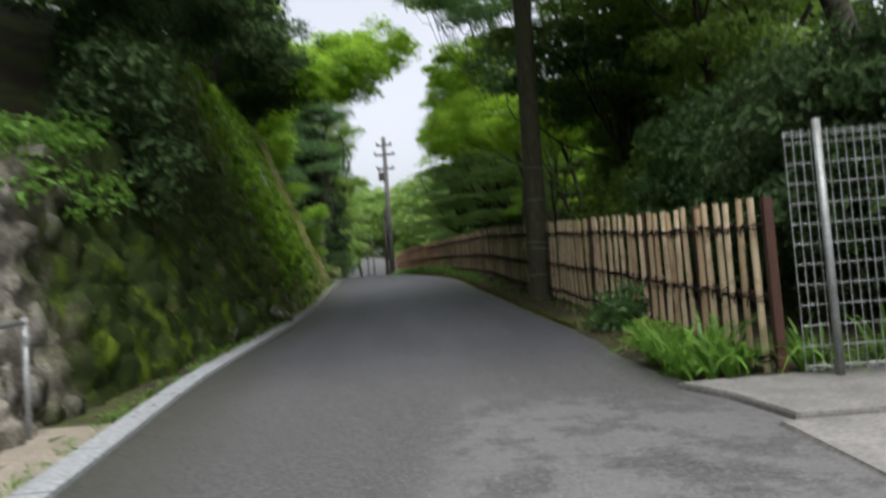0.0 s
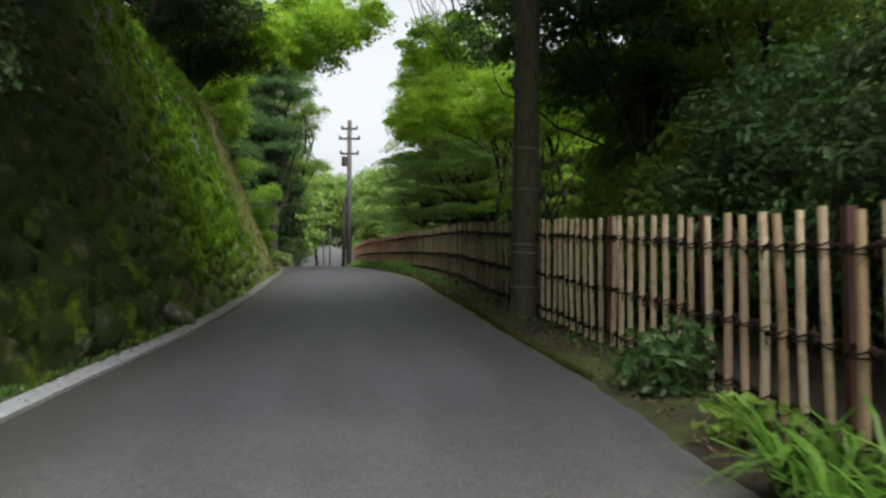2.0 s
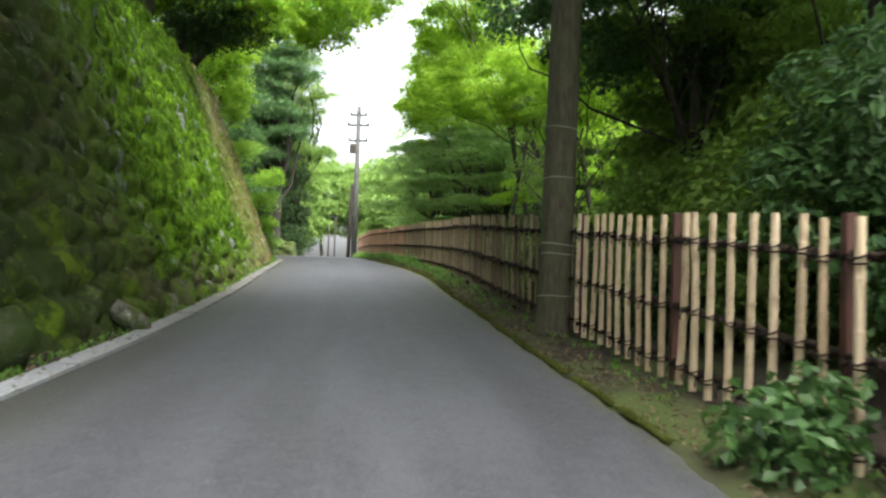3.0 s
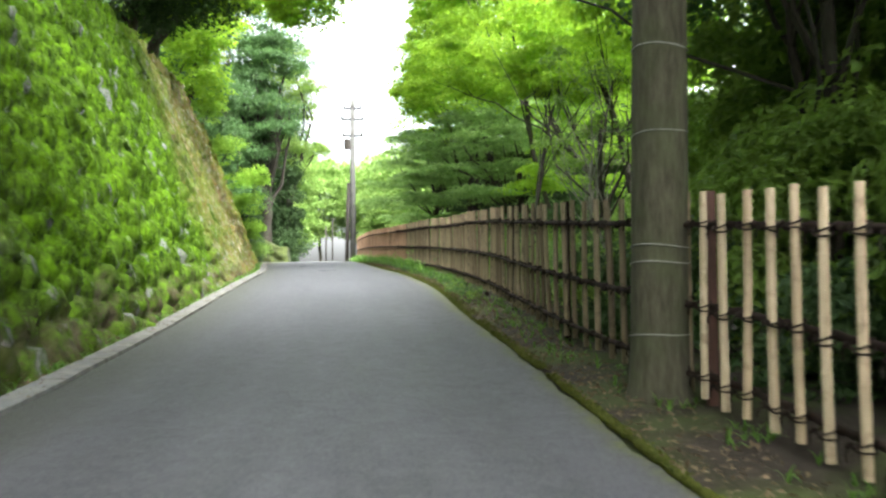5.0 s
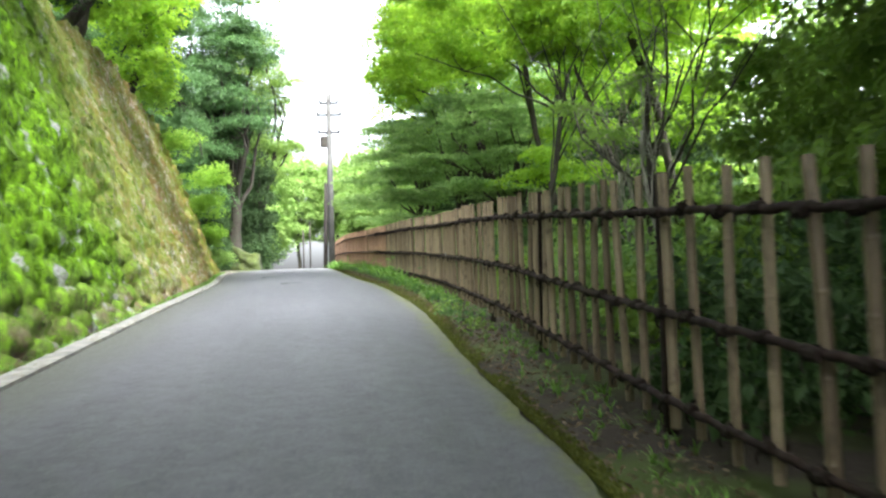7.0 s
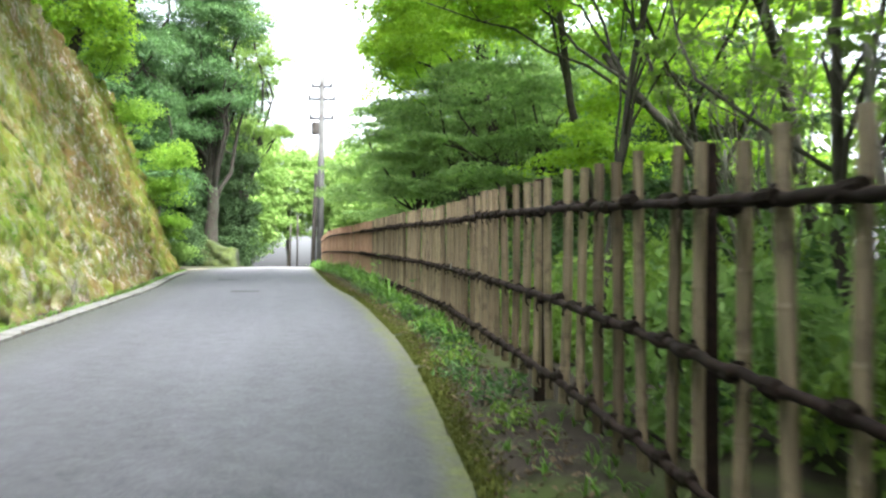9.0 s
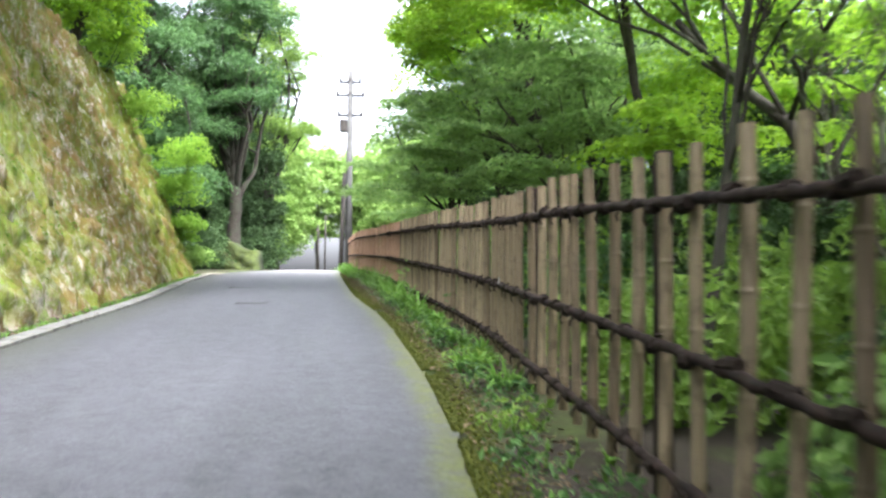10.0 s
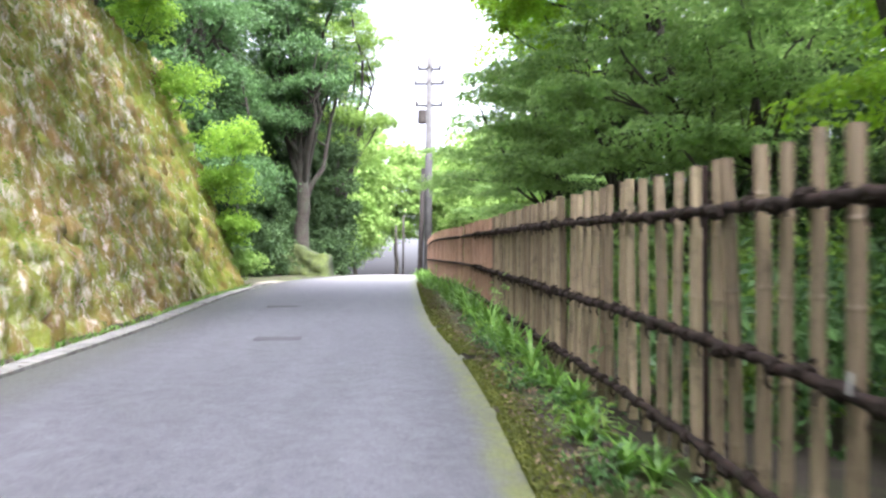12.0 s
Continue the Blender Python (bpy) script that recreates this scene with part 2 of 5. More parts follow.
    c = n.mix(streak, c, n.mix(n.ramp(fine, (0.35, 0.0), (0.65, 1.0)), (0.06, 0.06, 0.06), (0.19, 0.185, 0.20)))
    # bare pale cobbles at the low start of the wall
    first = n.math("SUBTRACT", 1.0, n.span(n.math("ADD", y, n.math("MULTIPLY", mid, 2.0)), 7.4, 8.6))
    bare = n.mix(n.ramp(fine, (0.35, 0.0), (0.65, 1.0)), (0.13, 0.118, 0.10), (0.42, 0.39, 0.345))
    c = n.mix(n.math("MULTIPLY", first, n.ramp(n.math("ADD", n.math("MULTIPLY", each, 0.35), n.noise(4.0, 4, 0.6)), (0.58, 0.0), (0.68, 0.7))), c, bare)
    n.bump(n.mix(0.4, fine, n.noise(11, 4, 0.7)), 0.9, 0.03)
    return n.done(c, 0.95, 0, 0.1)


def kerb_material():
    """Pale concrete, clean at the bottom of the lane and silted over with earth and moss further up."""
    n = Nodes("weathered_kerb_concrete")
    fine, mid = n.noise(30, 5, 0.65), n.noise(6, 5, 0.7)
    c = n.mix(n.ramp(fine, (0.3, 0.0), (0.7, 1.0)), (0.12, 0.128, 0.13), (0.26, 0.275, 0.29))
    silt_shade = n.span(n.math("ADD", n.axis(1), n.math("MULTIPLY", mid, 8.0)), 13.0, 23.0)
    dirt = n.mix(n.ramp(mid, (0.4, 0.0), (0.6, 1.0)), (0.038, 0.036, 0.028), (0.115, 0.107, 0.088))
    c = n.mix(n.math("MULTIPLY", silt_shade, n.ramp(n.noise(9, 5, 0.75), (0.30, 1.0), (0.62, 0.7))), c, dirt)
    n.bump(fine, 0.5, 0.004)
    return n.done(c, 0.88, 0, 0.3)


def soil_material():
    n = Nodes("leaf_litter_soil")
    fine, mid, broad = n.noise(70, 5, 0.7), n.noise(14, 4, 0.6), n.noise(0.9, 4)
    c = n.mix(n.ramp(fine, (0.3, 0.0), (0.7, 1.0)), (0.010, 0.008, 0.006), (0.042, 0.033, 0.024))
    c = n.mix(n.math("MULTIPLY", n.ramp(mid, (0.55, 0.0), (0.7, 1.0)), 0.6), c, (0.065, 0.051, 0.038))
    c = n.mix(n.math("MULTIPLY", n.ramp(broad, (0.45, 0.0), (0.62, 1.0)), 0.7), c, (0.05, 0.075, 0.014))
    n.bump(n.mix(0.5, fine, mid), 0.8, 0.02)
    return n.done(c, 0.95, 0, 0.2)


def bamboo_material(name, a, b, stain):
    n = Nodes(name)
    per = n.obj.outputs["Random"]
    streak = n.noise(30, 4, 0.6, (1, 1, 0.06))
    blot = n.noise(9, 4, 0.65)
    c = n.mix(per, a, b)
    c = n.mix(n.math("MULTIPLY", n.ramp(streak, (0.4, 0.0), (0.65, 1.0)), 0.45), c, stain)
    c = n.mix(n.math("MULTIPLY", n.ramp(blot, (0.52, 0.0), (0.68, 1.0)), 0.55), c, tuple(v * 0.6 for v in stain))
    n.bump(streak, 0.25, 0.003)
    return n.done(c, 0.55, 0, 0.4)


def bark_material(name, a, b, lichen):
    n = Nodes(name)
    ridge, fine, broad = n.noise(22, 5, 0.65, (1, 1, 0.22)), n.noise(80, 4), n.noise(2.5, 4, 0.6)
    c = n.mix(n.ramp(ridge, (0.35, 0.0), (0.65, 1.0)), a, b)
    c = n.mix(n.math("MULTIPLY", n.ramp(broad, (0.42, 0.0), (0.65, 1.0)), 0.6), c, lichen)
    n.bump(n.mix(0.3, ridge, fine), 0.7, 0.012)
    return n.done(c, 0.9, 0, 0.25)


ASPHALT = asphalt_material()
SOIL = soil_material()
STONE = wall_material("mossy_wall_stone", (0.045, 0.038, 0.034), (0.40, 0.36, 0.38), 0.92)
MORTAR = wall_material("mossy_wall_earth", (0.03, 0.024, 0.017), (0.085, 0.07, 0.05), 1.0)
KERB = kerb_material()
SLAB = plain("driveway_concrete", (0.11, 0.107, 0.10), (0.225, 0.218, 0.205), 30, 0.88, bump=0.4)
MOSSY = plain("mossy_bank_earth", (0.012, 0.018, 0.004), (0.062, 0.082, 0.011), 5, 0.95, bump=0.8, dist=0.02)
PALE_EARTH = plain("pale_sandy_earth", (0.14, 0.122, 0.095), (0.27, 0.24, 0.195), 25, 0.95, bump=0.5, dist=0.01)
BAMBOO = bamboo_material("dry_bamboo", (0.30, 0.212, 0.122), (0.47, 0.385, 0.26), (0.21, 0.135, 0.075))
BAMBOO_GREY = bamboo_material("weathered_bamboo", (0.095, 0.068, 0.038), (0.24, 0.19, 0.115), (0.050, 0.038, 0.022))
BAMBOO_RED = bamboo_material("reddish_bamboo", (0.24, 0.135, 0.086), (0.34, 0.21, 0.14), (0.15, 0.088, 0.055))
RAIL = plain("dark_stained_rail", (0.009, 0.006, 0.005), (0.032, 0.019, 0.014), 30, 0.85, bump=0.6, stretch=(1, 0.2, 1), spec=0.15)
IRON = plain("worn_iron", (0.012, 0.012, 0.013), (0.034, 0.034, 0.036), 40, 0.7, bump=0.5)
POST = plain("red_brown_post_wood", (0.035, 0.013, 0.008), (0.080, 0.031, 0.019), 30, 0.7, bump=0.5, stretch=(1, 1, 0.15))
ROPE = plain("black_palm_rope", (0.008, 0.006, 0.005), (0.028, 0.02, 0.015), 160, 0.95, bump=0.7, spec=0.1)
STEEL = plain("galvanised_steel", (0.20, 0.205, 0.205), (0.34, 0.35, 0.35), 60, 0.5, 0.6, 0.1, 0.001)
POLE = plain("pole_concrete", (0.04, 0.039, 0.036), (0.085, 0.083, 0.078), 25, 0.85)
POLE_DARK = plain("creosoted_pole_wood", (0.022, 0.018, 0.015), (0.05, 0.042, 0.035), 25, 0.9, stretch=(1, 1, 0.2))
BARK = bark_material("brown_bark", (0.016, 0.013, 0.010), (0.052, 0.043, 0.034), (0.042, 0.048, 0.030))
BARK_PALE = bark_material("pale_grey_bark", (0.09, 0.08, 0.065), (0.23, 0.215, 0.185), (0.13, 0.15, 0.10))
BARK_SMOOTH = bark_material("smooth_grey_green_bark", (0.030, 0.027, 0.017), (0.064, 0.060, 0.038), (0.046, 0.056, 0.023))
WIRE = plain("white_plastic_tie", (0.17, 0.17, 0.155), (0.28, 0.28, 0.26), 40, 0.6)
LEAF_MAPLE = leaf_material("maple_leaf", (0.10, 0.20, 0.012), (0.27, 0.43, 0.032), 0.5, 0.55)
LEAF_GREEN = leaf_material("green_leaf", (0.075, 0.14, 0.02), (0.18, 0.28, 0.05), 0.5, 0.5)
LEAF_TIER = leaf_material("tiered_maple_leaf", (0.065, 0.125, 0.035), (0.22, 0.34, 0.095), 0.5, 0.55)
LEAF_DARK = leaf_material("dark_glossy_leaf", (0.020, 0.045, 0.014), (0.065, 0.115, 0.034), 0.75, 0.25)
LEAF_BLUE = leaf_material("blue_green_leaf", (0.022, 0.06, 0.016), (0.09, 0.175, 0.05), 0.5, 0.35)
# paler than the near leaves: far light and haze put into the colour
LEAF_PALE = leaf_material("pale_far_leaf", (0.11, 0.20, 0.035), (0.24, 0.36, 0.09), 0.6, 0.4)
LEAF_GRASS = leaf_material("grass_blade", (0.045, 0.115, 0.012), (0.135, 0.26, 0.04), 0.45, 0.35)
LEAF_MOSS = leaf_material("moss_tuft", (0.030, 0.070, 0.003), (0.078, 0.150, 0.005), 0.85, 0.3)
LEAF_OLIVE = leaf_material("olive_moss_tuft", (0.032, 0.042, 0.006), (0.095, 0.106, 0.014), 0.9, 0.2)
LEAF_LIME = leaf_material("lime_green_leaf", (0.11, 0.22, 0.022), (0.25, 0.40, 0.05), 0.5, 0.55)
LEAF_DRY = leaf_material("dry_leaf", (0.045, 0.030, 0.016), (0.17, 0.125, 0.075), 0.7, 0.1)

# ---- mesh helpers ----
RNG = np.random.default_rng(7)


def part(name, bm, material, parent=None, label=""):
    """Links a bmesh as one mesh object under a thing or a part."""
    me = bpy.data.meshes.new(name)
    bm.to_mesh(me)
    bm.free()
    me.materials.append(material)
    ob = new(name, me)
    ob.parent = parent
    return tagged(ob, label)


def mesh_of(name, verts, faces, material, smooth=False):
    me = bpy.data.meshes.new(name)
    verts, faces = np.asarray(verts, dtype=np.float32), np.asarray(faces, dtype=np.int32)
    k = faces.shape[1]
    me.vertices.add(len(verts))
    me.vertices.foreach_set("co", verts.ravel())
    me.loops.add(faces.size)
    me.loops.foreach_set("vertex_index", faces.ravel())
    me.polygons.add(len(faces))
    me.polygons.foreach_set("loop_start", np.arange(len(faces), dtype=np.int32) * k)
    me.polygons.foreach_set("use_smooth", np.full(len(faces), smooth))
    me.update(calc_edges=True)
    me.validate()
    me.materials.append(material)
    return me


def child(name, me, parent=None, label=""):
    ob = new(name, me)
    ob.parent = parent
    return tagged(ob, label)


def root(name, at, label, category, group="", kind=""):
    ob = new(name)
    ob.location = at
    ob.empty_display_size = 0.1
    return tagged(ob, label, category, group, kind)


def tube(points, radii, sides=8, cap=True):
    """Vertices and quads of a tapered tube along points."""
    pts = np.asarray(points, float)
    n = len(pts)
    radii = np.broadcast_to(np.asarray(radii, float), (n,))
    along = np.gradient(pts, axis=0)
    along /= np.linalg.norm(along, axis=1)[:, None] + 1e-9
    ref = np.array([0.0, 1.0, 0.0]) if abs(along[0][2]) > 0.7 else np.array([0.0, 0.0, 1.0])
    u = np.cross(along, ref)
    u /= np.linalg.norm(u, axis=1)[:, None] + 1e-9
    w = np.cross(along, u)
    a = np.linspace(0, 2 * math.pi, sides, endpoint=False)
    ring = u[:, None] * np.cos(a)[None, :, None] + w[:, None] * np.sin(a)[None, :, None]
    v = (pts[:, None] + ring * radii[:, None, None]).reshape(-1, 3)
    f = [[i * sides + j, i * sides + (j + 1) % sides, (i + 1) * sides + (j + 1) % sides, (i + 1) * sides + j] for i in range(n - 1) for j in range(sides)]
    if cap:
        v = np.vstack([v, pts[:1], pts[-1:]])
        a0, a1 = len(v) - 2, len(v) - 1
        f += [[a0, (2 * j + 2) % sides, 2 * j + 1, 2 * j] for j in range(sides // 2)]
        o = (n - 1) * sides
        f += [[a1, o + 2 * j, o + 2 * j + 1, o + (2 * j + 2) % sides] for j in range(sides // 2)]
    return v, np.array(f)


def join(pieces):
    vs, fs, k = [], [], 0
    for v, f in pieces:
        vs.append(np.asarray(v)), fs.append(np.asarray(f) + k)
        k += len(v)
    return np.vstack(vs), np.vstack(fs)


def box_bm(sx, sy, sz, centre=(0, 0, 0), bevel=0.006):
    bm = bmesh.new()
    bmesh.ops.create_cube(bm, size=1.0)
    bmesh.ops.scale(bm, vec=(sx, sy, sz), verts=bm.verts)
    if bevel:
        bmesh.ops.bevel(bm, geom=bm.edges[:], offset=bevel, segments=2, affect="EDGES", profile=0.7)
    bmesh.ops.translate(bm, vec=centre, verts=bm.verts)
    return bm


def leaves(centres, normals, size, aspect=0.5, spread=0.35):
    """One folded, pointed leaf of four corners at each centre, about the given normals."""
    n = len(centres)
    nr = normals + RNG.normal(0, spread, (n, 3))
    nr /= np.linalg.norm(nr, axis=1)[:, None] + 1e-9
    d = RNG.normal(0, 1, (n, 3))
    d -= nr * (d * nr).sum(1)[:, None]
    d /= np.linalg.norm(d, axis=1)[:, None] + 1e-9
    s = np.cross(nr, d)
    L = (size * RNG.uniform(0.6, 1.35, n))[:, None]
    tip, tail = centres + d * L * 0.6 - nr * L * 0.14, centres - d * L * 0.5
    a, b = centres + s * L * aspect * 0.55 + nr * L * 0.10, centres - s * L * aspect * 0.55 + nr * L * 0.10
    v = np.stack([tail, a, tip, b], 1).reshape(-1, 3)
    return v, np.arange(n * 4).reshape(n, 4)


def clumps(centres, radii, per, size, aspect=0.5, flat=0.45, droop=0.0, spread=0.35):
    """Leaf sprays: flattened shells of leaves about each centre, facing mostly up and outward."""
    centres, radii = np.asarray(centres, float), np.broadcast_to(np.asarray(radii, float), (len(centres),))
    k = len(centres)
    c, r = np.repeat(centres, per, 0), np.repeat(radii, per)
    d = RNG.normal(0, 1, (k * per, 3))
    d /= np.linalg.norm(d, axis=1)[:, None]
    q = RNG.uniform(0.25, 1.0, k * per) ** 0.6
    off = d * (r * q)[:, None]
    off[:, 2] *= flat
    off[:, 2] -= droop * (off[:, 0] ** 2 + off[:, 1] ** 2) / (r + 1e-6)
    nrm = d * np.array([0.8, 0.8, 0.6]) + np.array([0, 0, 0.7])
    return leaves(c + off, nrm, size, aspect, spread)


def ellipsoid(n, centre, radii, hollow=0.35):
    d = RNG.normal(0, 1, (n, 3))
    d /= np.linalg.norm(d, axis=1)[:, None]
    q = hollow + (1 - hollow) * RNG.uniform(0, 1, n) ** 0.5
    return np.asarray(centre) + d * q[:, None] * np.asarray(radii)


def bent(a, b, n=7, wobble=0.12, sag=0.0):
    a, b = np.asarray(a, float), np.asarray(b, float)
    t = np.linspace(0, 1, n)[:, None]
    L = np.linalg.norm(b - a)
    p = a + (b - a) * t
    w = np.cumsum(RNG.normal(0, wobble * L / n, (n, 3)), 0)
    p += w * np.sin(t * math.pi)
    p[:, 2] += sag * L * np.sin(t[:, 0] * math.pi)
    return p


# ---- lie of the land ----
RISE, EASE_FROM, EASE = 0.0668, 24.0, 811.0


def prof(y):
    """Height of the road's middle: a steady climb that eases slowly over a crest."""
    y = np.asarray(y, float)
    q = np.clip(y - EASE_FROM, 0, 70)
    return RISE * np.minimum(y, EASE_FROM + 70) - q * q / (2 * EASE) - 0.02 * np.clip(y - EASE_FROM - 70, 0, 40)


def line(*knots):
    ys, xs = [k[0] for k in knots], [k[1] for k in knots]

    def f(y):
        y = np.asarray(y, float)
        out = 0
        for o, w in ((-1.5, 0.2), (-0.7, 0.2), (0, 0.2), (0.7, 0.2), (1.5, 0.2)):
            out = out + w * np.interp(y + o, ys, xs)
        return out
    return f


road_left = line((-30, -1.2), (0, -1.68), (5.1, -2.08), (9.0, -2.45), (12, -2.5), (15, -2.52), (18.5, -2.7), (22, -2.98), (26, -3.36), (30, -3.72), (35.5, -4.27), (42.5, -5.5), (48, -6.3), (52, -6.8), (60, -6.7), (70, -7.2), (80, -9.2), (110, -20.0))
road_right = line((-30, 3.0), (2.6, 2.9), (5.0, 2.35), (6.6, 1.62), (7.8, 1.54), (10.5, 1.56), (12.9, 1.36), (16, 1.13), (18.3, 1.02), (21.7, 0.74), (24, 0.64), (27.3, 0.46), (30, 0.15), (33.3, -0.26), (37, -0.95), (42, -1.6), (47, -2.2), (54, -3.0), (70, -4.2), (80, -6.0), (110, -15.5))
fence_line = line((0, 2.35), (6.6, 2.33), (8.5, 2.34), (10.6, 2.33), (12, 2.2), (14, 2.08), (16, 1.95), (17.4, 1.68), (19.3, 1.53), (22, 1.39), (24, 1.3), (26.3, 1.1), (29.6, 0.92), (32.8, 0.42), (36.3, 0.0), (42.4, -0.78), (48, -1.85), (60, -3.2), (70, -3.9), (90, -6.0))
wall_height = line((-30, 2.0), (0, 2.0), (5, 2.0), (8, 2.2), (10, 2.7), (12.5, 4.6), (15.5, 5.6), (40, 6.0), (48, 5.8))
wall_gap = line((-30, 1.0), (5.1, 0.95), (7.1, 0.72), (9.5, 0.42), (14, 0.40), (18, 0.30), (25, 0.30), (33, 0.48), (48, 0.5))
batter = line((-30, 0.10), (8, 0.10), (9.5, 0.2), (12.5, 0.40), (60, 0.40))


def wall_base(y):
    return road_left(y) - wall_gap(y)


WALL_START, WALL_END = -24.0, 47.2


def land(x, y):
    """Height of the ground sheet: banked behind the wall, dropping away behind the fence."""
    z = prof(y) - 0.05
    wb = wall_base(y) - batter(y) * wall_height(y) - 0.15
    inside = np.clip((y - WALL_START) / 2, 0, 1) * np.clip((WALL_END + 1.2 - y) / 1.2, 0, 1)
    behind = np.clip((wb - x) / 0.35, 0, 1) * inside
    bank = behind * (wall_height(y) - 0.1) + inside * np.clip((wb - x - 0.4) / 14, 0, 1) * 6.0
    bank = bank + (1 - inside) * np.clip((road_left(y) - 2.5 - x) / 9, 0, 1) * 1.6 * np.clip((y - 46) / 3, 0, 1)
    drop = np.clip((x - fence_line(y) - 0.5) / 5, 0, 1) * -0.9 * np.clip((y - 14) / 6, 0, 1)
    verge = np.clip((x - road_right(y) - 0.02) / 0.3, 0, 1) * 0.07
    left = np.clip((road_left(y) - 0.3 - x) / 0.1, 0, 1) * 0.07
    return z + bank + drop + verge + left


def grid_axis(*spans):
    out = []
    for a, b, step in spans:
        out += list(np.arange(a, b, step))
    return np.array(out + [spans[-1][1]])


def build_ground():
    xs = grid_axis((-400, -60, 40), (-60, -15, 5), (-15, 6, 0.22), (6, 20, 1.0), (20, 60, 5), (60, 400, 40))
    ys = grid_axis((-400, -40, 40), (-40, -4, 2), (-4, 62, 0.4), (62, 130, 4), (130, 600, 40))
    X, Y = np.meshgrid(xs, ys)
    Z = land(X, Y)
    for i in range(Z.shape[0]):
        for j in range(Z.shape[1]):
            if -15 < X[i, j] < 10 and -4 < Y[i, j] < 62:
                Z[i, j] += 0.03 * noise.noise((X[i, j] * 2.1, Y[i, j] * 2.1, 0))
    inroad = (X > road_left(Y) - 0.3) & (X < road_right(Y) + 0.05)
    Z = np.where(inroad, prof(Y) - 0.07, Z)
    lip = (X > road_right(Y) - 0.02) & (X < road_right(Y) + 0.26) & (Y > 7.5)
    Z = np.where(lip, prof(Y) - 0.022, Z)
    w = len(xs)
    idx = np.arange(len(ys) * w).reshape(len(ys), w)
    f = np.stack([idx[:-1, :-1], idx[:-1, 1:], idx[1:, 1:], idx[1:, :-1]], -1).reshape(-1, 4)
    me = mesh_of("ground", np.stack([X, Y, Z], -1).reshape(-1, 3), f, SOIL, True)
    tagged(new("ground", me), "dark soil with leaf litter and patches of moss", "ground", kind="structure")


def strip(name, left, right, y0, y1, step, top, thick, material, label, category, across=8, crown=0.0):
    """A solid band along the road between two lines."""
    ys = np.arange(y0, y1 + step / 2, step)
    l, r, z = left(ys), right(ys), top(ys)
    t = np.linspace(0, 1, across + 1)
    X = l[:, None] + (r - l)[:, None] * t
    Z = z[:, None] + crown * (1 - (2 * t - 1) ** 2)[None]
    Y = np.repeat(ys[:, None], across + 1, 1)
    P = np.stack([X, Y, Z], -1)
    lo_l, lo_r = P[:, :1].copy(), P[:, -1:].copy()
    lo_l[..., 2] -= thick
    lo_r[..., 2] -= thick
    P = np.concatenate([lo_l, P, lo_r], 1)
    w = P.shape[1]
    idx = np.arange(len(ys) * w).reshape(len(ys), w)
    f = np.stack([idx[:-1, :-1], idx[:-1, 1:], idx[1:, 1:], idx[1:, :-1]], -1).reshape(-1, 4)
    me = mesh_of(name, P.reshape(-1, 3), f, material, False)
    U = np.concatenate([[0.0], t, [1.0]])
    uv = np.stack([np.tile(U, len(ys)), np.repeat(ys, w)], -1).astype(np.float32)
    me.uv_layers.new(name="UVMap").data.foreach_set("uv", uv[f.ravel()].ravel())
    return tagged(new(name, me), label, category, kind="structure")


build_ground()
ragged = lambda y: road_right(y) + 0.018 * np.sin(y * 4.1) + 0.010 * np.sin(y * 11.7 + 1) + 0.006 * np.sin(y * 27)
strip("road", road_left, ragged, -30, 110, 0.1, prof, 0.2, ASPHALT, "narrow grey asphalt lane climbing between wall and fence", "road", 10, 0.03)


def build_kerb():
    kerb = root("kerb", (0, 0, 0), "pale weathered concrete edging along the wall foot", "kerb", kind="structure")
    y = -6.0
    while y < 49:
        a, b = y + 0.006, y + 0.994
        bm = box_bm(0.22, b - a, 0.16, (0, 0, 0), 0.012)
        ob = part("kerb_block", bm, KERB, kerb)
        m = (a + b) / 2
        ang = math.atan2(float(road_left(b) - road_left(a)), b - a)
        ob.matrix_world = pose(float(road_left(m)) - 0.115, m, float(prof(m)) - 0.045 + RNG.normal(0, 0.003), math.degrees(math.atan(RISE - max(0.0, m - EASE_FROM) / EASE)), 0, -math.degrees(ang))
        y += 1.0


build_kerb()
strip("side_path", lambda y: road_left(y) - 6.0, lambda y: road_left(y) + 0.02, 47.6, 51.2, 0.3, lambda y: prof(y) + 0.012, 0.1, PALE_EARTH, "pale sandy side path beyond the wall's end", "path", 6)

strip("sandy_verge", lambda y: road_left(y) - 0.95, lambda y: road_left(y) - 0.235, 4.8, 6.8, 0.2, lambda y: prof(y) + 0.03, 0.1, PALE_EARTH, "pale trodden sand at the wall foot beside the kerb", "path", 5)

# ---- stone retaining wall ----


def wall_point(y, h, out=0.0):
    """A place on the battered face at distance y along the lane and height h up the wall; out: metres proud of it."""
    return wall_base(y) - batter(y) * h + out * 0.92, y, prof(y) + h + out * 0.39


def stone_mesh(name, seed):
    rnd = random.Random(seed)
    bm = bmesh.new()
    bmesh.ops.create_icosphere(bm, subdivisions=1, radius=0.5)
    for v in bm.verts:
        v.co = Vector([math.copysign(abs(c) ** 0.55, c) for c in v.co]) * rnd.uniform(0.72, 1.15)
        if v.co.x > 0.22:
            v.co.x = 0.22 + rnd.uniform(0.0, 0.14)
    for f in bm.faces:
        f.smooth = True
    me = bpy.data.meshes.new(name)
    bm.to_mesh(me)
    bm.free()
    me.materials.append(STONE)
    return me


CELL_Y, CELL_H = 0.40, 0.33


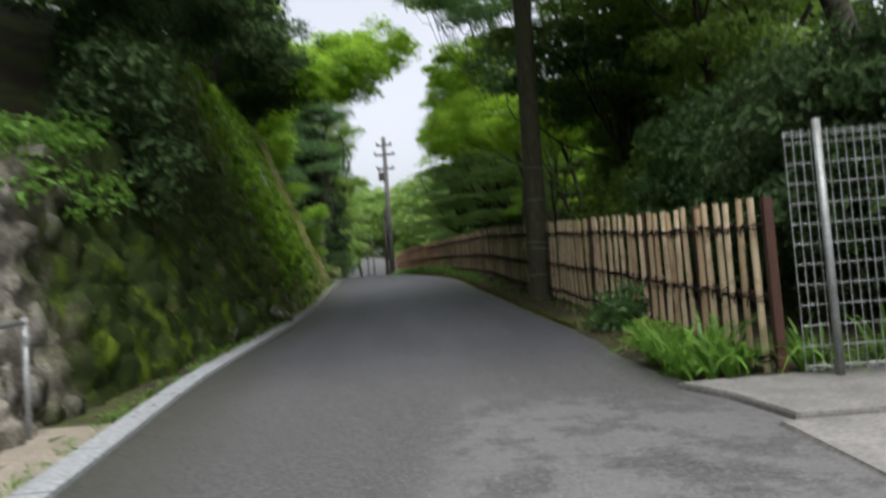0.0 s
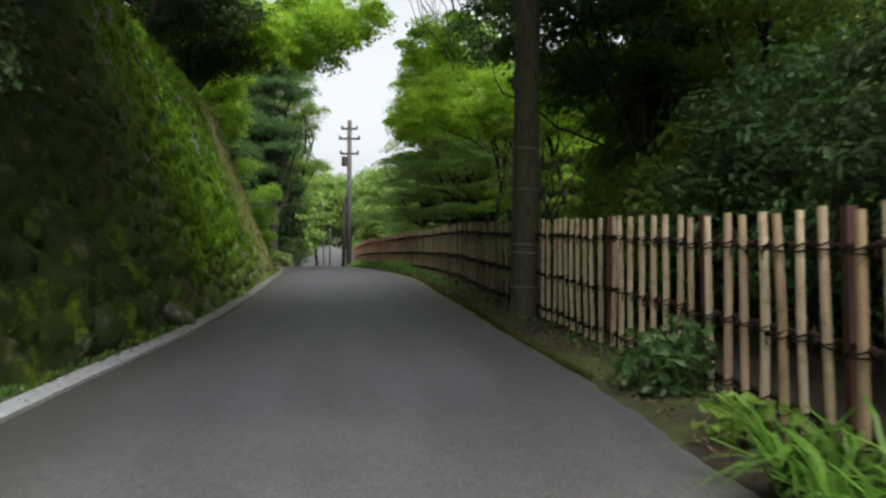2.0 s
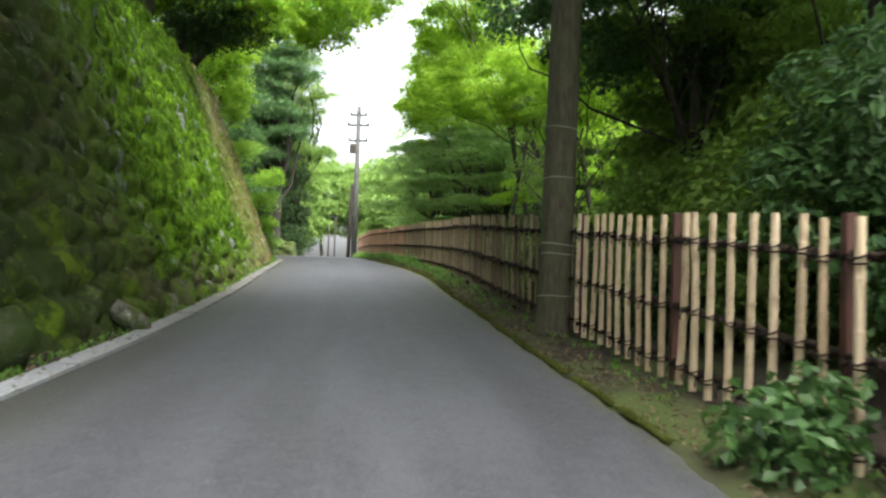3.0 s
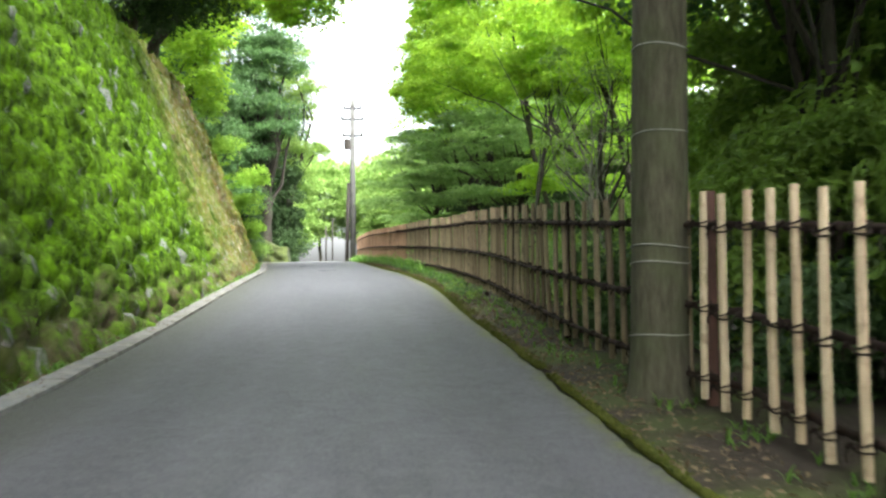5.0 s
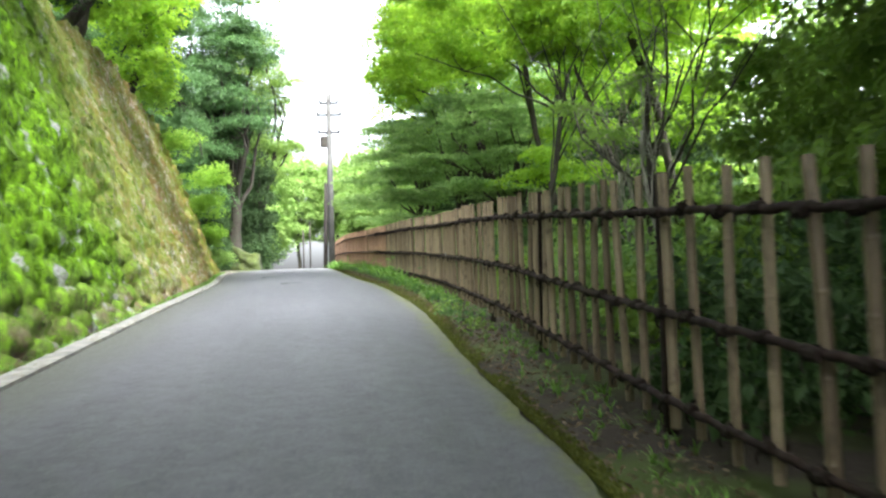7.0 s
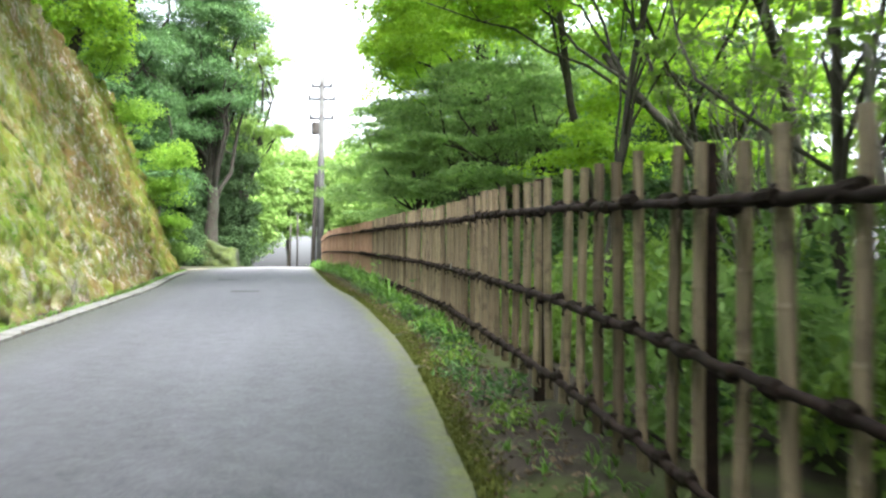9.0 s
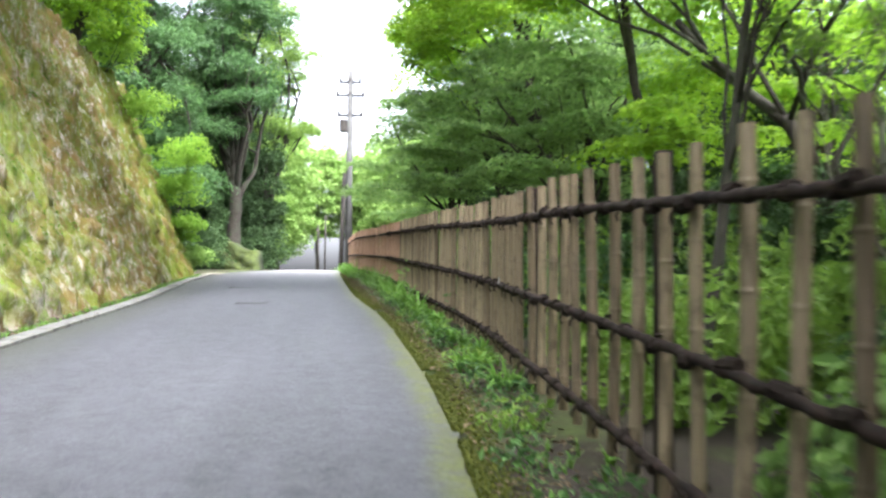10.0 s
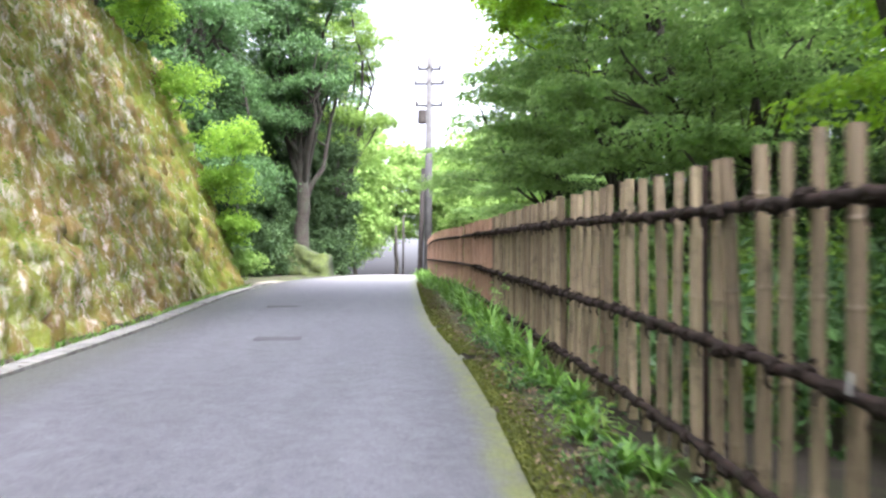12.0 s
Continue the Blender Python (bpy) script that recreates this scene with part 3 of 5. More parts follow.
def wall_cells():
    """Centres of the stones, in distance along the lane and height up the wall, in slanting courses."""
    rnd = np.random.default_rng(21)
    rows, cols = 20, int((WALL_END - 1.0) / CELL_Y) + 2
    r, c = np.meshgrid(np.arange(rows), np.arange(cols), indexing="ij")
    y = 1.0 + c * CELL_Y + (r % 2) * CELL_Y * 0.5 + rnd.uniform(-0.15, 0.15, r.shape)
    h = 0.05 + r * CELL_H + rnd.uniform(-0.12, 0.12, r.shape) + 0.10 * np.sin(y * 0.8 + r * 0.4)
    return y, h


CELLS = wall_cells()


def wall_relief(y, h):
    """How far the face stands from its joints (0 in a joint, towards 1 on a stone) at each place."""
    cy, ch = CELLS
    rows, cols = cy.shape
    r0 = np.clip(np.round(h / CELL_H).astype(int), 0, rows - 1)
    c0 = np.clip(np.round((y - 1.0) / CELL_Y).astype(int), 0, cols - 1)
    best = np.full((2,) + y.shape, 9.0)
    for dr in (-2, -1, 0, 1, 2):
        for dc in (-2, -1, 0, 1, 2):
            r, c = np.clip(r0 + dr, 0, rows - 1), np.clip(c0 + dc, 0, cols - 1)
            ok = (r == r0 + dr) & (c == c0 + dc)
            u, v = y - cy[r, c], h - ch[r, c]
            d = np.where(ok, np.hypot(u + 0.35 * v, 1.15 * v), 9.0)
            first = np.minimum(best[0], d)
            best[1] = np.minimum(best[1], np.maximum(best[0], d))
            best[0] = first
    q = np.clip((best[1] - best[0]) / 0.16, 0, 1)
    return q * q * (3 - 2 * q)


def relief_depth(y, h):
    """Moss softens the joints on the high middle stretch."""
    mossy = np.clip((y - 13) / 4, 0, 1) * np.clip((36 - y) / 5, 0, 1) * np.clip((h - 0.7) / 1.0, 0, 1)
    return 0.115 - 0.08 * np.clip((15 - y) / 3, 0, 1) - 0.03 * mossy - 0.08 * np.clip((y - 26) / 6, 0, 1)


def build_wall():
    wall = root("wall_retaining", (0, 0, 0), "tall battered retaining wall of rough stones under moss and staining", "stone wall", kind="structure")
    ys = grid_axis((WALL_START, 1, 0.6), (1, WALL_END, 0.065))
    hs = np.linspace(0, 1, 92)
    Y = np.repeat(ys[:, None], len(hs), 1)
    Hh = hs[None] * wall_height(ys)[:, None] - 0.12
    rel = wall_relief(Y, Hh)
    bumps = np.array([[0.13 * noise.noise((y * 0.9, h * 0.9, 3.0)) + 0.07 * noise.noise((y * 3.1, h * 2.4 + y * 1.5, 8.0)) + 0.085 * noise.noise((y * 6 + h * 2, h * 2.2, 1.0)) + 0.045 * noise.noise((y * 13 + h * 4, h * 4.5, 2.0)) for y, h in zip(a, b)] for a, b in zip(Y, Hh)])
    coarse = np.array([[0.11 * noise.noise((y * 5 + h * 2.6, h * 1.7, 11.0)) + 0.07 * noise.noise((y * 11 + h * 5, h * 3.6, 12.0)) for y, h in zip(a, b)] for a, b in zip(Y, Hh)])
    O = bumps + relief_depth(Y, Hh) * (rel - 0.7) + coarse * np.maximum(np.clip((15 - Y) / 3, 0, 0.8), np.clip((Y - 25) / 6, 0, 1))
    V = np.stack(wall_point(Y, Hh, O), -1).reshape(-1, 3)
    w = len(hs)
    idx = np.arange(len(ys) * w).reshape(len(ys), w)
    f = np.stack([idx[:-1, :-1], idx[:-1, 1:], idx[1:, 1:], idx[1:, :-1]], -1).reshape(-1, 4)
    # far end face, turned back into the bank
    last = V[idx[-1]]
    n0 = len(V)
    V = np.vstack([V, last + np.array([-3.0, 0.9, 0.0])])
    f = np.vstack([f, [[idx[-1, i], idx[-1, i + 1], n0 + i + 1, n0 + i] for i in range(w - 1)]])
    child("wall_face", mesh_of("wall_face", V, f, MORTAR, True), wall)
    # stones standing out of the face
    variants = [stone_mesh("stone", k) for k in range(9)]
    rnd = random.Random(5)
    spots = [(float(y), float(h)) for y, h in zip(CELLS[0].ravel(), CELLS[1].ravel()) if 2.0 < y < WALL_END - 0.15 and 0.02 < h < float(wall_height(y)) - 0.1]
    spots = [p for p in spots if rnd.random() < (0.1 if p[1] < 1.3 and 15 < p[0] < 27 else 0.5 if p[0] < 8.2 else 0.10 if p[0] < 15 else 0.07 if p[0] > 33 else 0.14)]
    near = [p for p in spots if 4.5 < p[0] < 40 and p[1] < 2.0]
    single = set(near[:: max(1, len(near) // 290)][:300])
    rest = []
    for y, h in spots:
        b = 0.13 * noise.noise((y * 0.9, h * 0.9, 3.0)) + 0.07 * noise.noise((y * 3.1, h * 2.4 + y * 1.5, 8.0))
        x0, y0, z0 = (float(a) for a in wall_point(y, h, b - (0.03 if y < 9 else 0.06) + rnd.uniform(-0.03, 0.02)))
        ang = math.degrees(math.atan2(float(wall_base(y + 0.2) - wall_base(y - 0.2)), 0.4))
        m = pose(x0, y0, z0, rnd.uniform(-50, 0), -math.degrees(math.atan(float(batter(y)))), -ang) @ Matrix.Diagonal((0.26, rnd.uniform(0.20, 0.34) * (0.8 if y < 8.2 else 1), rnd.uniform(0.18, 0.28) * (0.8 if y < 8.2 else 1), 1))
        me = variants[rnd.randrange(9)]
        if (y, h) in single:
            child("stone", me, wall).matrix_world = m
        else:
            rest.append((np.array([m @ q.co for q in me.vertices]), np.array([list(q.vertices) for q in me.polygons])))
    v, fs = join(rest)
    tagged(child("stonework", mesh_of("stonework", v, fs, STONE), wall), kind="stuff")
    # moss tufts on the stones' faces, thick on the high middle stretch
    n = 330000
    y = RNG.uniform(3, WALL_END, n)
    h = RNG.uniform(0.05, 1, n) * wall_height(y)
    rel = wall_relief(y, h)
    keep = np.clip((y - 15.5) / 5, 0.06, 1) * np.clip((h + 0.1) / 1.2, 0.15, 1) * np.clip((46 - y) / 17, 0.08, 1) * np.clip(rel * 1.4 - 0.25, 0.05, 1)
    pick = RNG.uniform(0, 1, n) < keep
    y, h, rel = y[pick], h[pick], rel[pick]
    pat = np.array([noise.noise((a * 2.6 + b * 1.4, b * 0.7, 4.0)) + 0.5 * noise.noise((a * 6.0 + b * 3.2, b * 1.6, 5.0)) for a, b in zip(y, h)])
    pick = pat + RNG.normal(0, 0.07, len(y)) > -0.16
    y, h, rel = y[pick], h[pick], rel[pick]
    b = np.array([0.13 * noise.noise((p * 0.9, q * 0.9, 3.0)) + 0.07 * noise.noise((p * 3.1, q * 2.4 + p * 1.5, 8.0)) + 0.085 * noise.noise((p * 6 + q * 2, q * 2.2, 1.0)) for p, q in zip(y, h)])
    P = np.stack(wall_point(y, h, b + relief_depth(y, h) * (rel - 0.7) + RNG.uniform(-0.02, 0.022, len(y))), -1)
    nr = np.tile(np.array([0.9, 0, 0.6]), (len(y), 1))
    v, fs = leaves(P, nr, 0.040, 0.40, 0.5)
    tagged(new("wall_moss", mesh_of("wall_moss", v, fs, LEAF_MOSS)), "cushions of bright green moss on the wall", "moss", kind="stuff")


build_wall()

# ---- bamboo fence ----
fence_top = line((0, 1.30), (10.6, 1.32), (14, 1.39), (19, 1.44), (24.5, 1.50), (29, 1.46), (40, 1.42), (70, 1.4))
RAILS = (0.21, 0.74, 1.19)


def bamboo_mesh(name, length, radius, material, seed):
    """A cut culm with swollen nodes, base at z = 0."""
    rnd = random.Random(seed)
    zs, rs, z = [0.0], [radius], rnd.uniform(0.1, 0.25)
    while z < length - 0.05:
        zs += [z - 0.012, z, z + 0.012]
        rs += [radius * 0.99, radius * 1.08, radius * 0.97]
        z += rnd.uniform(0.24, 0.34)
    zs.append(length)
    rs.append(radius * 0.94)
    bendx, bendy = rnd.uniform(-0.012, 0.012), rnd.uniform(-0.012, 0.012)
    pts = [(bendx * math.sin(3 * q / length), bendy * math.sin(3 * q / length), q) for q in zs]
    v, f = tube(pts, rs, 8)
    return mesh_of(name, v, f, material, False)


def lashing_mesh():
    """Three turns of dark rope and a knot with loose ends."""
    pieces = []
    for k, dz in enumerate((-0.01, 0.012)):
        a = np.linspace(0, 2 * math.pi, 11)
        pieces.append(tube(np.stack([0.052 * np.cos(a) - 0.01, 0.042 * np.sin(a), dz + 0.022 * np.sin(a * 1 + k)], -1), 0.0065, 5, False))
    pieces.append(tube([(-0.07, -0.02, 0.012), (-0.085, 0.0, -0.002), (-0.07, 0.022, 0.010)], 0.013, 6, False))
    pieces.append(tube([(-0.075, 0.012, 0.0), (-0.09, 0.03, -0.035), (-0.085, 0.034, -0.07)], 0.006, 5, False))
    v, f = join(pieces)
    return mesh_of("lashing", v, f, ROPE)


CULMS = {m.name: [bamboo_mesh("bamboo_culm", 1.34, 0.026 + 0.0022 * (k % 3), m, k) for k in range(6)] for m in (BAMBOO, BAMBOO_GREY, BAMBOO_RED)}


def wound_mesh():
    """A lump of rope wound round a rail that runs along y."""
    rnd = random.Random(3)
    ys = np.linspace(-0.055, 0.055, 9)
    pieces = [tube(np.stack([0 * ys, ys, 0 * ys], -1), [0.022 if k in (0, 8) else 0.027 + rnd.uniform(-0.004, 0.005) + (0.004 if k % 2 else 0) for k in range(9)], 8)]
    pieces.append(tube([(0.02, -0.01, 0.03), (0.075, 0.0, 0.012), (0.085, 0.004, 0.0), (0.02, 0.015, -0.03)], 0.008, 5, False))
    pieces.append(tube([(-0.03, 0.01, -0.01), (-0.042, 0.018, -0.04), (-0.036, 0.024, -0.065)], 0.006, 5, False))
    v, f = join(pieces)
    return mesh_of("lashing", v, f, ROPE)


LASH = lashing_mesh()
WOUND = wound_mesh()


def fence_place(y):
    return float(fence_line(y)), float(y), float(prof(y))


def fence_section(y0, y1, gap, material, label, rails_in_front, seed):
    """One bay of the fence: a post, three rails, and its culms tied on."""
    rnd = random.Random(seed)
    x, y, z = fence_place(y0)
    fence = root("bamboo_fence", (x, y, z), label, "fence", "bays of the roadside fence")
    top = float(fence_top(y0))
    base = Vector((x, y, z))
    side = -0.045 if rails_in_front else 0.055
    bm = box_bm(0.07, 0.07, top + 0.3, (0.065, 0, (top - 0.3) / 2 + 0.01), 0.012)
    part("post", bm, POST if y0 < 16 else RAIL, fence, "red-brown square wooden post" if y0 < 16 else "near-black square wooden post")
    for d in RAILS:
        pts = []
        for q in np.linspace(0, 1, 61):
            yy = y0 + (y1 - y0) * q
            fx, fy, fz = fence_place(yy)
            pts.append((fx + side + rnd.uniform(-0.005, 0.005), fy, fz + float(fence_top(yy)) - d + rnd.uniform(-0.007, 0.007)))
        v, f = tube(np.array(pts) - np.array(base), [(0.020 if rails_in_front else 0.024) + rnd.uniform(-0.003, 0.004) for _ in pts], 7)
        child("rail", mesh_of("rail", v, f, RAIL, True), fence, "dark stained horizontal rail")
    yy = y0 + (gap * 0.55 if rails_in_front else gap * 0.4)
    while yy < y1 - 0.02:
        fx, fy, fz = fence_place(yy)
        t = float(fence_top(yy)) + rnd.uniform(-0.018, 0.018)
        me = CULMS[material.name][rnd.randrange(6)]
        culm = child("bamboo", me, fence)
        culm.matrix_local = Matrix.Translation(Vector((fx, fy, fz + t - 1.34)) - base) @ pose(0, 0, 0, rnd.gauss(0, 0.8), rnd.gauss(0, 0.7), rnd.uniform(-20, 20) * (0.2 if rails_in_front else 1.0))
        for d in RAILS:
            if y0 < 40:
                tie = child("lashing", WOUND if rails_in_front else LASH, culm)
                tie.rotation_euler = (rnd.uniform(-0.25, 0.25), 0, rnd.uniform(-0.4, 0.4))
                tie.location = (-0.045 if rails_in_front else 0.0, 0, 1.34 - d)
                if rails_in_front:
                    tie.rotation_euler = (rnd.uniform(-0.15, 0.15), rnd.uniform(-0.5, 0.5), rnd.uniform(-0.12, 0.12))
                    tie.scale = (1, rnd.uniform(0.8, 1.35), 1)
        yy += gap * rnd.uniform(0.9, 1.12)
    return fence


def build_fence():
    old = "weathered bamboo fence bay with dark rails tied in black rope"
    pale = "dry yellow bamboo fence bay with wide gaps and tied dark rails"
    red = "dense reddish bamboo fence bay with dark rails"
    stations = [6.85, 8.6, 10.65, 13.1, 15.8, 17.0, 19.05, 22.15, 24.8, 27.5, 29.9] + [32.5 + 2.6 * k for k in range(14)]
    for k, (a, b) in enumerate(zip(stations, stations[1:])):
        if a < 15.5:
            fence_section(a, b, 0.285, BAMBOO, pale, False, k)
        elif a < 27:
            fence_section(a, b, 0.32, BAMBOO_GREY, old, True, k)
        elif a < 37:
            fence_section(a, b, 0.235 if a < 32 else 0.17, BAMBOO_GREY, old, True, k)
        else:
            fence_section(a, b, 0.17, BAMBOO_RED, red, True, k)


build_fence()

# ---- roadside tree with ties round its trunk ----


def tree(name, label, base, trunk_top, radius, bark, crown, material, count, per, size, clump=0.55, limbs=6, group="", flat=0.4, droop=0.25, aspect=0.5, spread=0.35):
    """A trunk, limbs out to the crown, and a crown of leaf sprays in the given ellipsoids."""
    base = np.array(base, float)
    ob = root(name, base, label, "tree", group)
    top = np.array(trunk_top, float)
    p = bent(base - np.array([0, 0, 0.3]), top, 9, 0.10)
    v, f = tube(p - base, np.linspace(radius * 1.15, radius * 0.55, 9), 10)
    child("trunk", mesh_of("trunk", v, f, bark, True), ob)
    spots = []
    total = sum(a[3] * a[4] * a[5] for a in crown) ** 1.0
    for cx, cy, cz, rx, ry, rz in crown:
        k = max(4, int(count * rx * ry * rz / total))
        spots.append(ellipsoid(k, (cx, cy, cz), (rx, ry, rz)))
    spots = np.vstack(spots)
    for k in range(limbs):
        q = RNG.uniform(0.45, 1.0)
        a = p[int(q * 8)]
        b = spots[RNG.integers(len(spots))]
        lp = bent(a, b, 8, 0.22, 0.05)
        r = radius * (0.5 - 0.2 * q)
        pieces = [tube(lp - base, np.linspace(r, r * 0.25, 8), 7)]
        for _ in range(3):
            i = RNG.integers(3, 7)
            near = spots[np.argsort(np.linalg.norm(spots - lp[i], axis=1))[RNG.integers(0, min(12, len(spots)))]]
            pieces.append(tube(bent(lp[i], near, 6, 0.2) - base, np.linspace(r * 0.4, r * 0.1, 6), 5))
        v, f = join(pieces)
        child("limb", mesh_of("limb", v, f, bark, True), ob)
    v, f = clumps(spots - base, clump * RNG.uniform(0.6, 1.3, len(spots)), per, size, aspect, flat, droop, spread)
    child("crown", mesh_of("crown", v, f, material), ob)
    return ob


def build_banded_tree():
    x, y = 1.71, 16.05
    z = float(prof(y))
    ob = root("roadside_tree", (x, y, z), "tall straight smooth grey-green trunk with thin white ties beside the fence", "tree")
    zs = np.array([-0.3, 0.0, 0.12, 0.4, 1.0, 2.0, 3.5, 6.0, 9.0])
    rs = np.array([0.26, 0.24, 0.21, 0.197, 0.193, 0.188, 0.178, 0.165, 0.14])
    pts = np.stack([0.015 * np.maximum(zs, 0), 0.0 * zs, zs], -1)
    v, f = tube(pts, rs, 20)
    child("trunk", mesh_of("trunk", v, f, BARK_SMOOTH, True), ob)
    for h, tilt in ((0.46, 3), (0.94, 1), (1.05, -1), (1.82, 4), (2.4, -2)):
        a = np.linspace(0, 2 * math.pi, 25)
        r = float(np.interp(h, zs, rs)) + 0.004
        ring = np.stack([r * np.cos(a) + 0.015 * h, r * np.sin(a), h + math.tan(radians(tilt)) * r * np.cos(a) + 0.01 * np.sin(a * 2)], -1)
        v, f = tube(ring, 0.0038, 5, False)
        child("tie", mesh_of("tie", v, f, WIRE), ob, "thin white plastic tie")
    spots = ellipsoid(160, (0.3, 0.3, 9.0), (2.6, 2.6, 2.4))
    pieces = [tube(bent((0.1, 0, RNG.uniform(6.5, 8.8)), spots[k], 7, 0.2), np.linspace(0.06, 0.015, 7), 6) for k in range(9)]
    v, f = join(pieces)
    child("limb", mesh_of("limb", v, f, BARK, True), ob)
    v, f = clumps(spots, 0.6, 130, 0.11)
    child("crown", mesh_of("crown", v, f, LEAF_GREEN), ob)


build_banded_tree()


def at(x, y, up=0.0):
    return (x, y, float(land(x, y)) + up)


def build_trees():
    maple = "spreading maple with thin dark limbs and layered bright green leaves"
    g = "maples behind the fence"
    tree("maple_tree", maple, at(5.7, 29.0), (3.7, 32.7, 6.2), 0.10, BARK, [(2.6, 33.0, 8.2, 2.6, 3.2, 1.3), (1.4, 36.0, 8.4, 1.8, 2.8, 1.1), (2.8, 32.0, 4.8, 0.9, 1.0, 0.4), (4.6, 29.0, 7.2, 2.2, 2.4, 1.0)], LEAF_MAPLE, 240, 210, 0.08, 0.6, 8, g, 0.2, 0.3, 0.75)
    tree("maple_tree", maple, at(3.3, 24.3), (3.2, 24.4, 4.6), 0.055, BARK, [(4.2, 24.0, 6.4, 2.0, 2.4, 0.9), (2.9, 26.5, 6.6, 1.5, 2.2, 0.8)], LEAF_MAPLE, 120, 210, 0.072, 0.55, 7, g, 0.2, 0.3, 0.75)
    tree("maple_tree", maple, at(2.2, 27.4), (3.0, 27.9, 5.6), 0.05, BARK, [(3.4, 28.2, 6.6, 1.7, 2.0, 0.7)], LEAF_MAPLE, 70, 210, 0.075, 0.55, 9, g, 0.2, 0.3, 0.75)
    tree("maple_tree", maple, at(4.4, 19.0), (4.0, 19.0, 4.8), 0.08, BARK, [(3.6, 18.6, 5.9, 2.2, 2.8, 1.1), (2.9, 21.5, 7.0, 1.8, 2.2, 0.9), (2.4, 21.0, 9.0, 2.8, 3.2, 1.0)], LEAF_BLUE, 190, 140, 0.09, 0.55, 6, g, 0.2, 0.3, 0.75)
    for bx, by, h, r in ((3.9, 38.5, 6.4, 2.6), (2.6, 43.0, 6.6, 2.9), (1.2, 48.5, 6.6, 2.9), (6.6, 34.0, 7.0, 3.0), (1.6, 55.0, 6.4, 2.6), (6.0, 44.0, 8.0, 3.0)):
        x, y, z = at(bx, by)
        tree("maple_tree", "dense broad maple with tiers of mid-green leaves above the fence", (x, y, z), (x - 0.3, y, z + h * 0.6), 0.12, BARK,
             [(x, y, z + h * 0.92, r * 0.8, r * 0.9, 0.35), (x - 0.3, y, z + h * 0.78, r, r * 1.1, 0.22), (x - r * 0.35, y - 0.5, z + h * 0.62, r * 0.95, r, 0.18), (x - r * 0.5, y - 0.6, z + h * 0.47, r * 0.7, r * 0.8, 0.16), (x + 0.6, y, z + h * 0.36, r * 0.8, r * 0.8, 0.2)], LEAF_MAPLE if by < 36 else LEAF_TIER, 100, 300, 0.085, 0.85, 9, g, 0.10, 0.22, 0.7, spread=0.28)
    tree("maple_tree", maple, at(2.6, 46.5), (2.2, 46.3, 9.0), 0.12, BARK, [(1.4, 46.0, 10.0, 2.4, 3.0, 1.3), (0.9, 50.0, 9.2, 1.7, 2.2, 1.1), (2.4, 40.5, 10.0, 2.2, 2.8, 1.3)], LEAF_MAPLE, 220, 220, 0.095, 0.65, 7, g, 0.25, 0.3, 0.7)
    tree("maple_tree", maple, at(3.6, 42.0), (2.6, 42.0, 10.5), 0.13, BARK, [(1.5, 44.0, 12.0, 1.8, 3.0, 1.5), (2.0, 39.0, 11.8, 2.2, 3.0, 1.3), (0.9, 50.0, 11.2, 1.4, 2.5, 1.3)], LEAF_MAPLE, 240, 220, 0.095, 0.65, 7, g, 0.28, 0.3, 0.7)
    tree("bank_tree", "broadleaf tree on the bank with bright green hanging sprays", at(-8.2, 35.0), (-5.6, 36.0, 11.5), 0.16, BARK, [(-3.8, 36.0, 11.4, 1.9, 3.0, 1.2), (-2.0, 38.0, 12.9, 1.3, 2.5, 0.9), (-5.4, 33.0, 10.4, 1.6, 2.6, 1.0)], LEAF_MAPLE, 240, 120, 0.12, 0.65, 7, "trees above the wall", 0.28, 0.45, 0.7)
    # added to dim the upper lane; the crowns hang above the view
    for bx, by, tx, tz in ((5.4, 28.0, 1.6, 12.4), (4.6, 34.0, 0.9, 14.4), (4.0, 40.0, 0.2, 16.6)):
        x, y, z = at(bx, by)
        tree("added_overhang_tree", "tall slender tree added to shade the lane, its crown out of view", (x, y, z), (tx + 1.5, y, tz - 1.0), 0.075, BARK, [(tx, y, tz, 2.3, 3.2, 0.9)], LEAF_GREEN, 110, 110, 0.14, 0.7, 7, "tall trees", 0.3, 0.2, 0.65)
    for bx, by in ((3.1, 23.2), (3.9, 27.2), (3.6, 25.6)):
        x, y, z = at(bx, by)
        tree("bare_shrub_tree", "small pale-barked tree with mostly bare twisting branches", (x, y, z), (x - 0.3, y + 0.2, z + 2.4), 0.035, BARK_PALE, [(x - 0.4, y, z + 3.2, 1.0, 1.0, 1.1)], LEAF_GREEN, 12, 40, 0.08, 0.3, 8, "pale branching trees", 0.3, 0.3, 0.7)
    # added evergreens whose dark leaves stand for shade beneath the maples
    for bx, by, h in ((4.6, 31.0, 2.6), (4.4, 35.5, 2.8), (3.4, 40.5, 3.0), (4.6, 47.0, 3.2), (2.6, 52.0, 3.0)):
        x, y, z = at(bx, by)
        tree("understory_tree", "low evergreen added under the maples, dark for their shaded gaps", (x, y, z), (x, y, z + h * 0.6), 0.05, BARK, [(x, y, z + h * 0.62, 1.7, 1.9, h * 0.34)], LEAF_DARK, 90, 90, 0.12, 0.5, 5, "evergreens under the maples", 0.3, 0.2, 0.5)
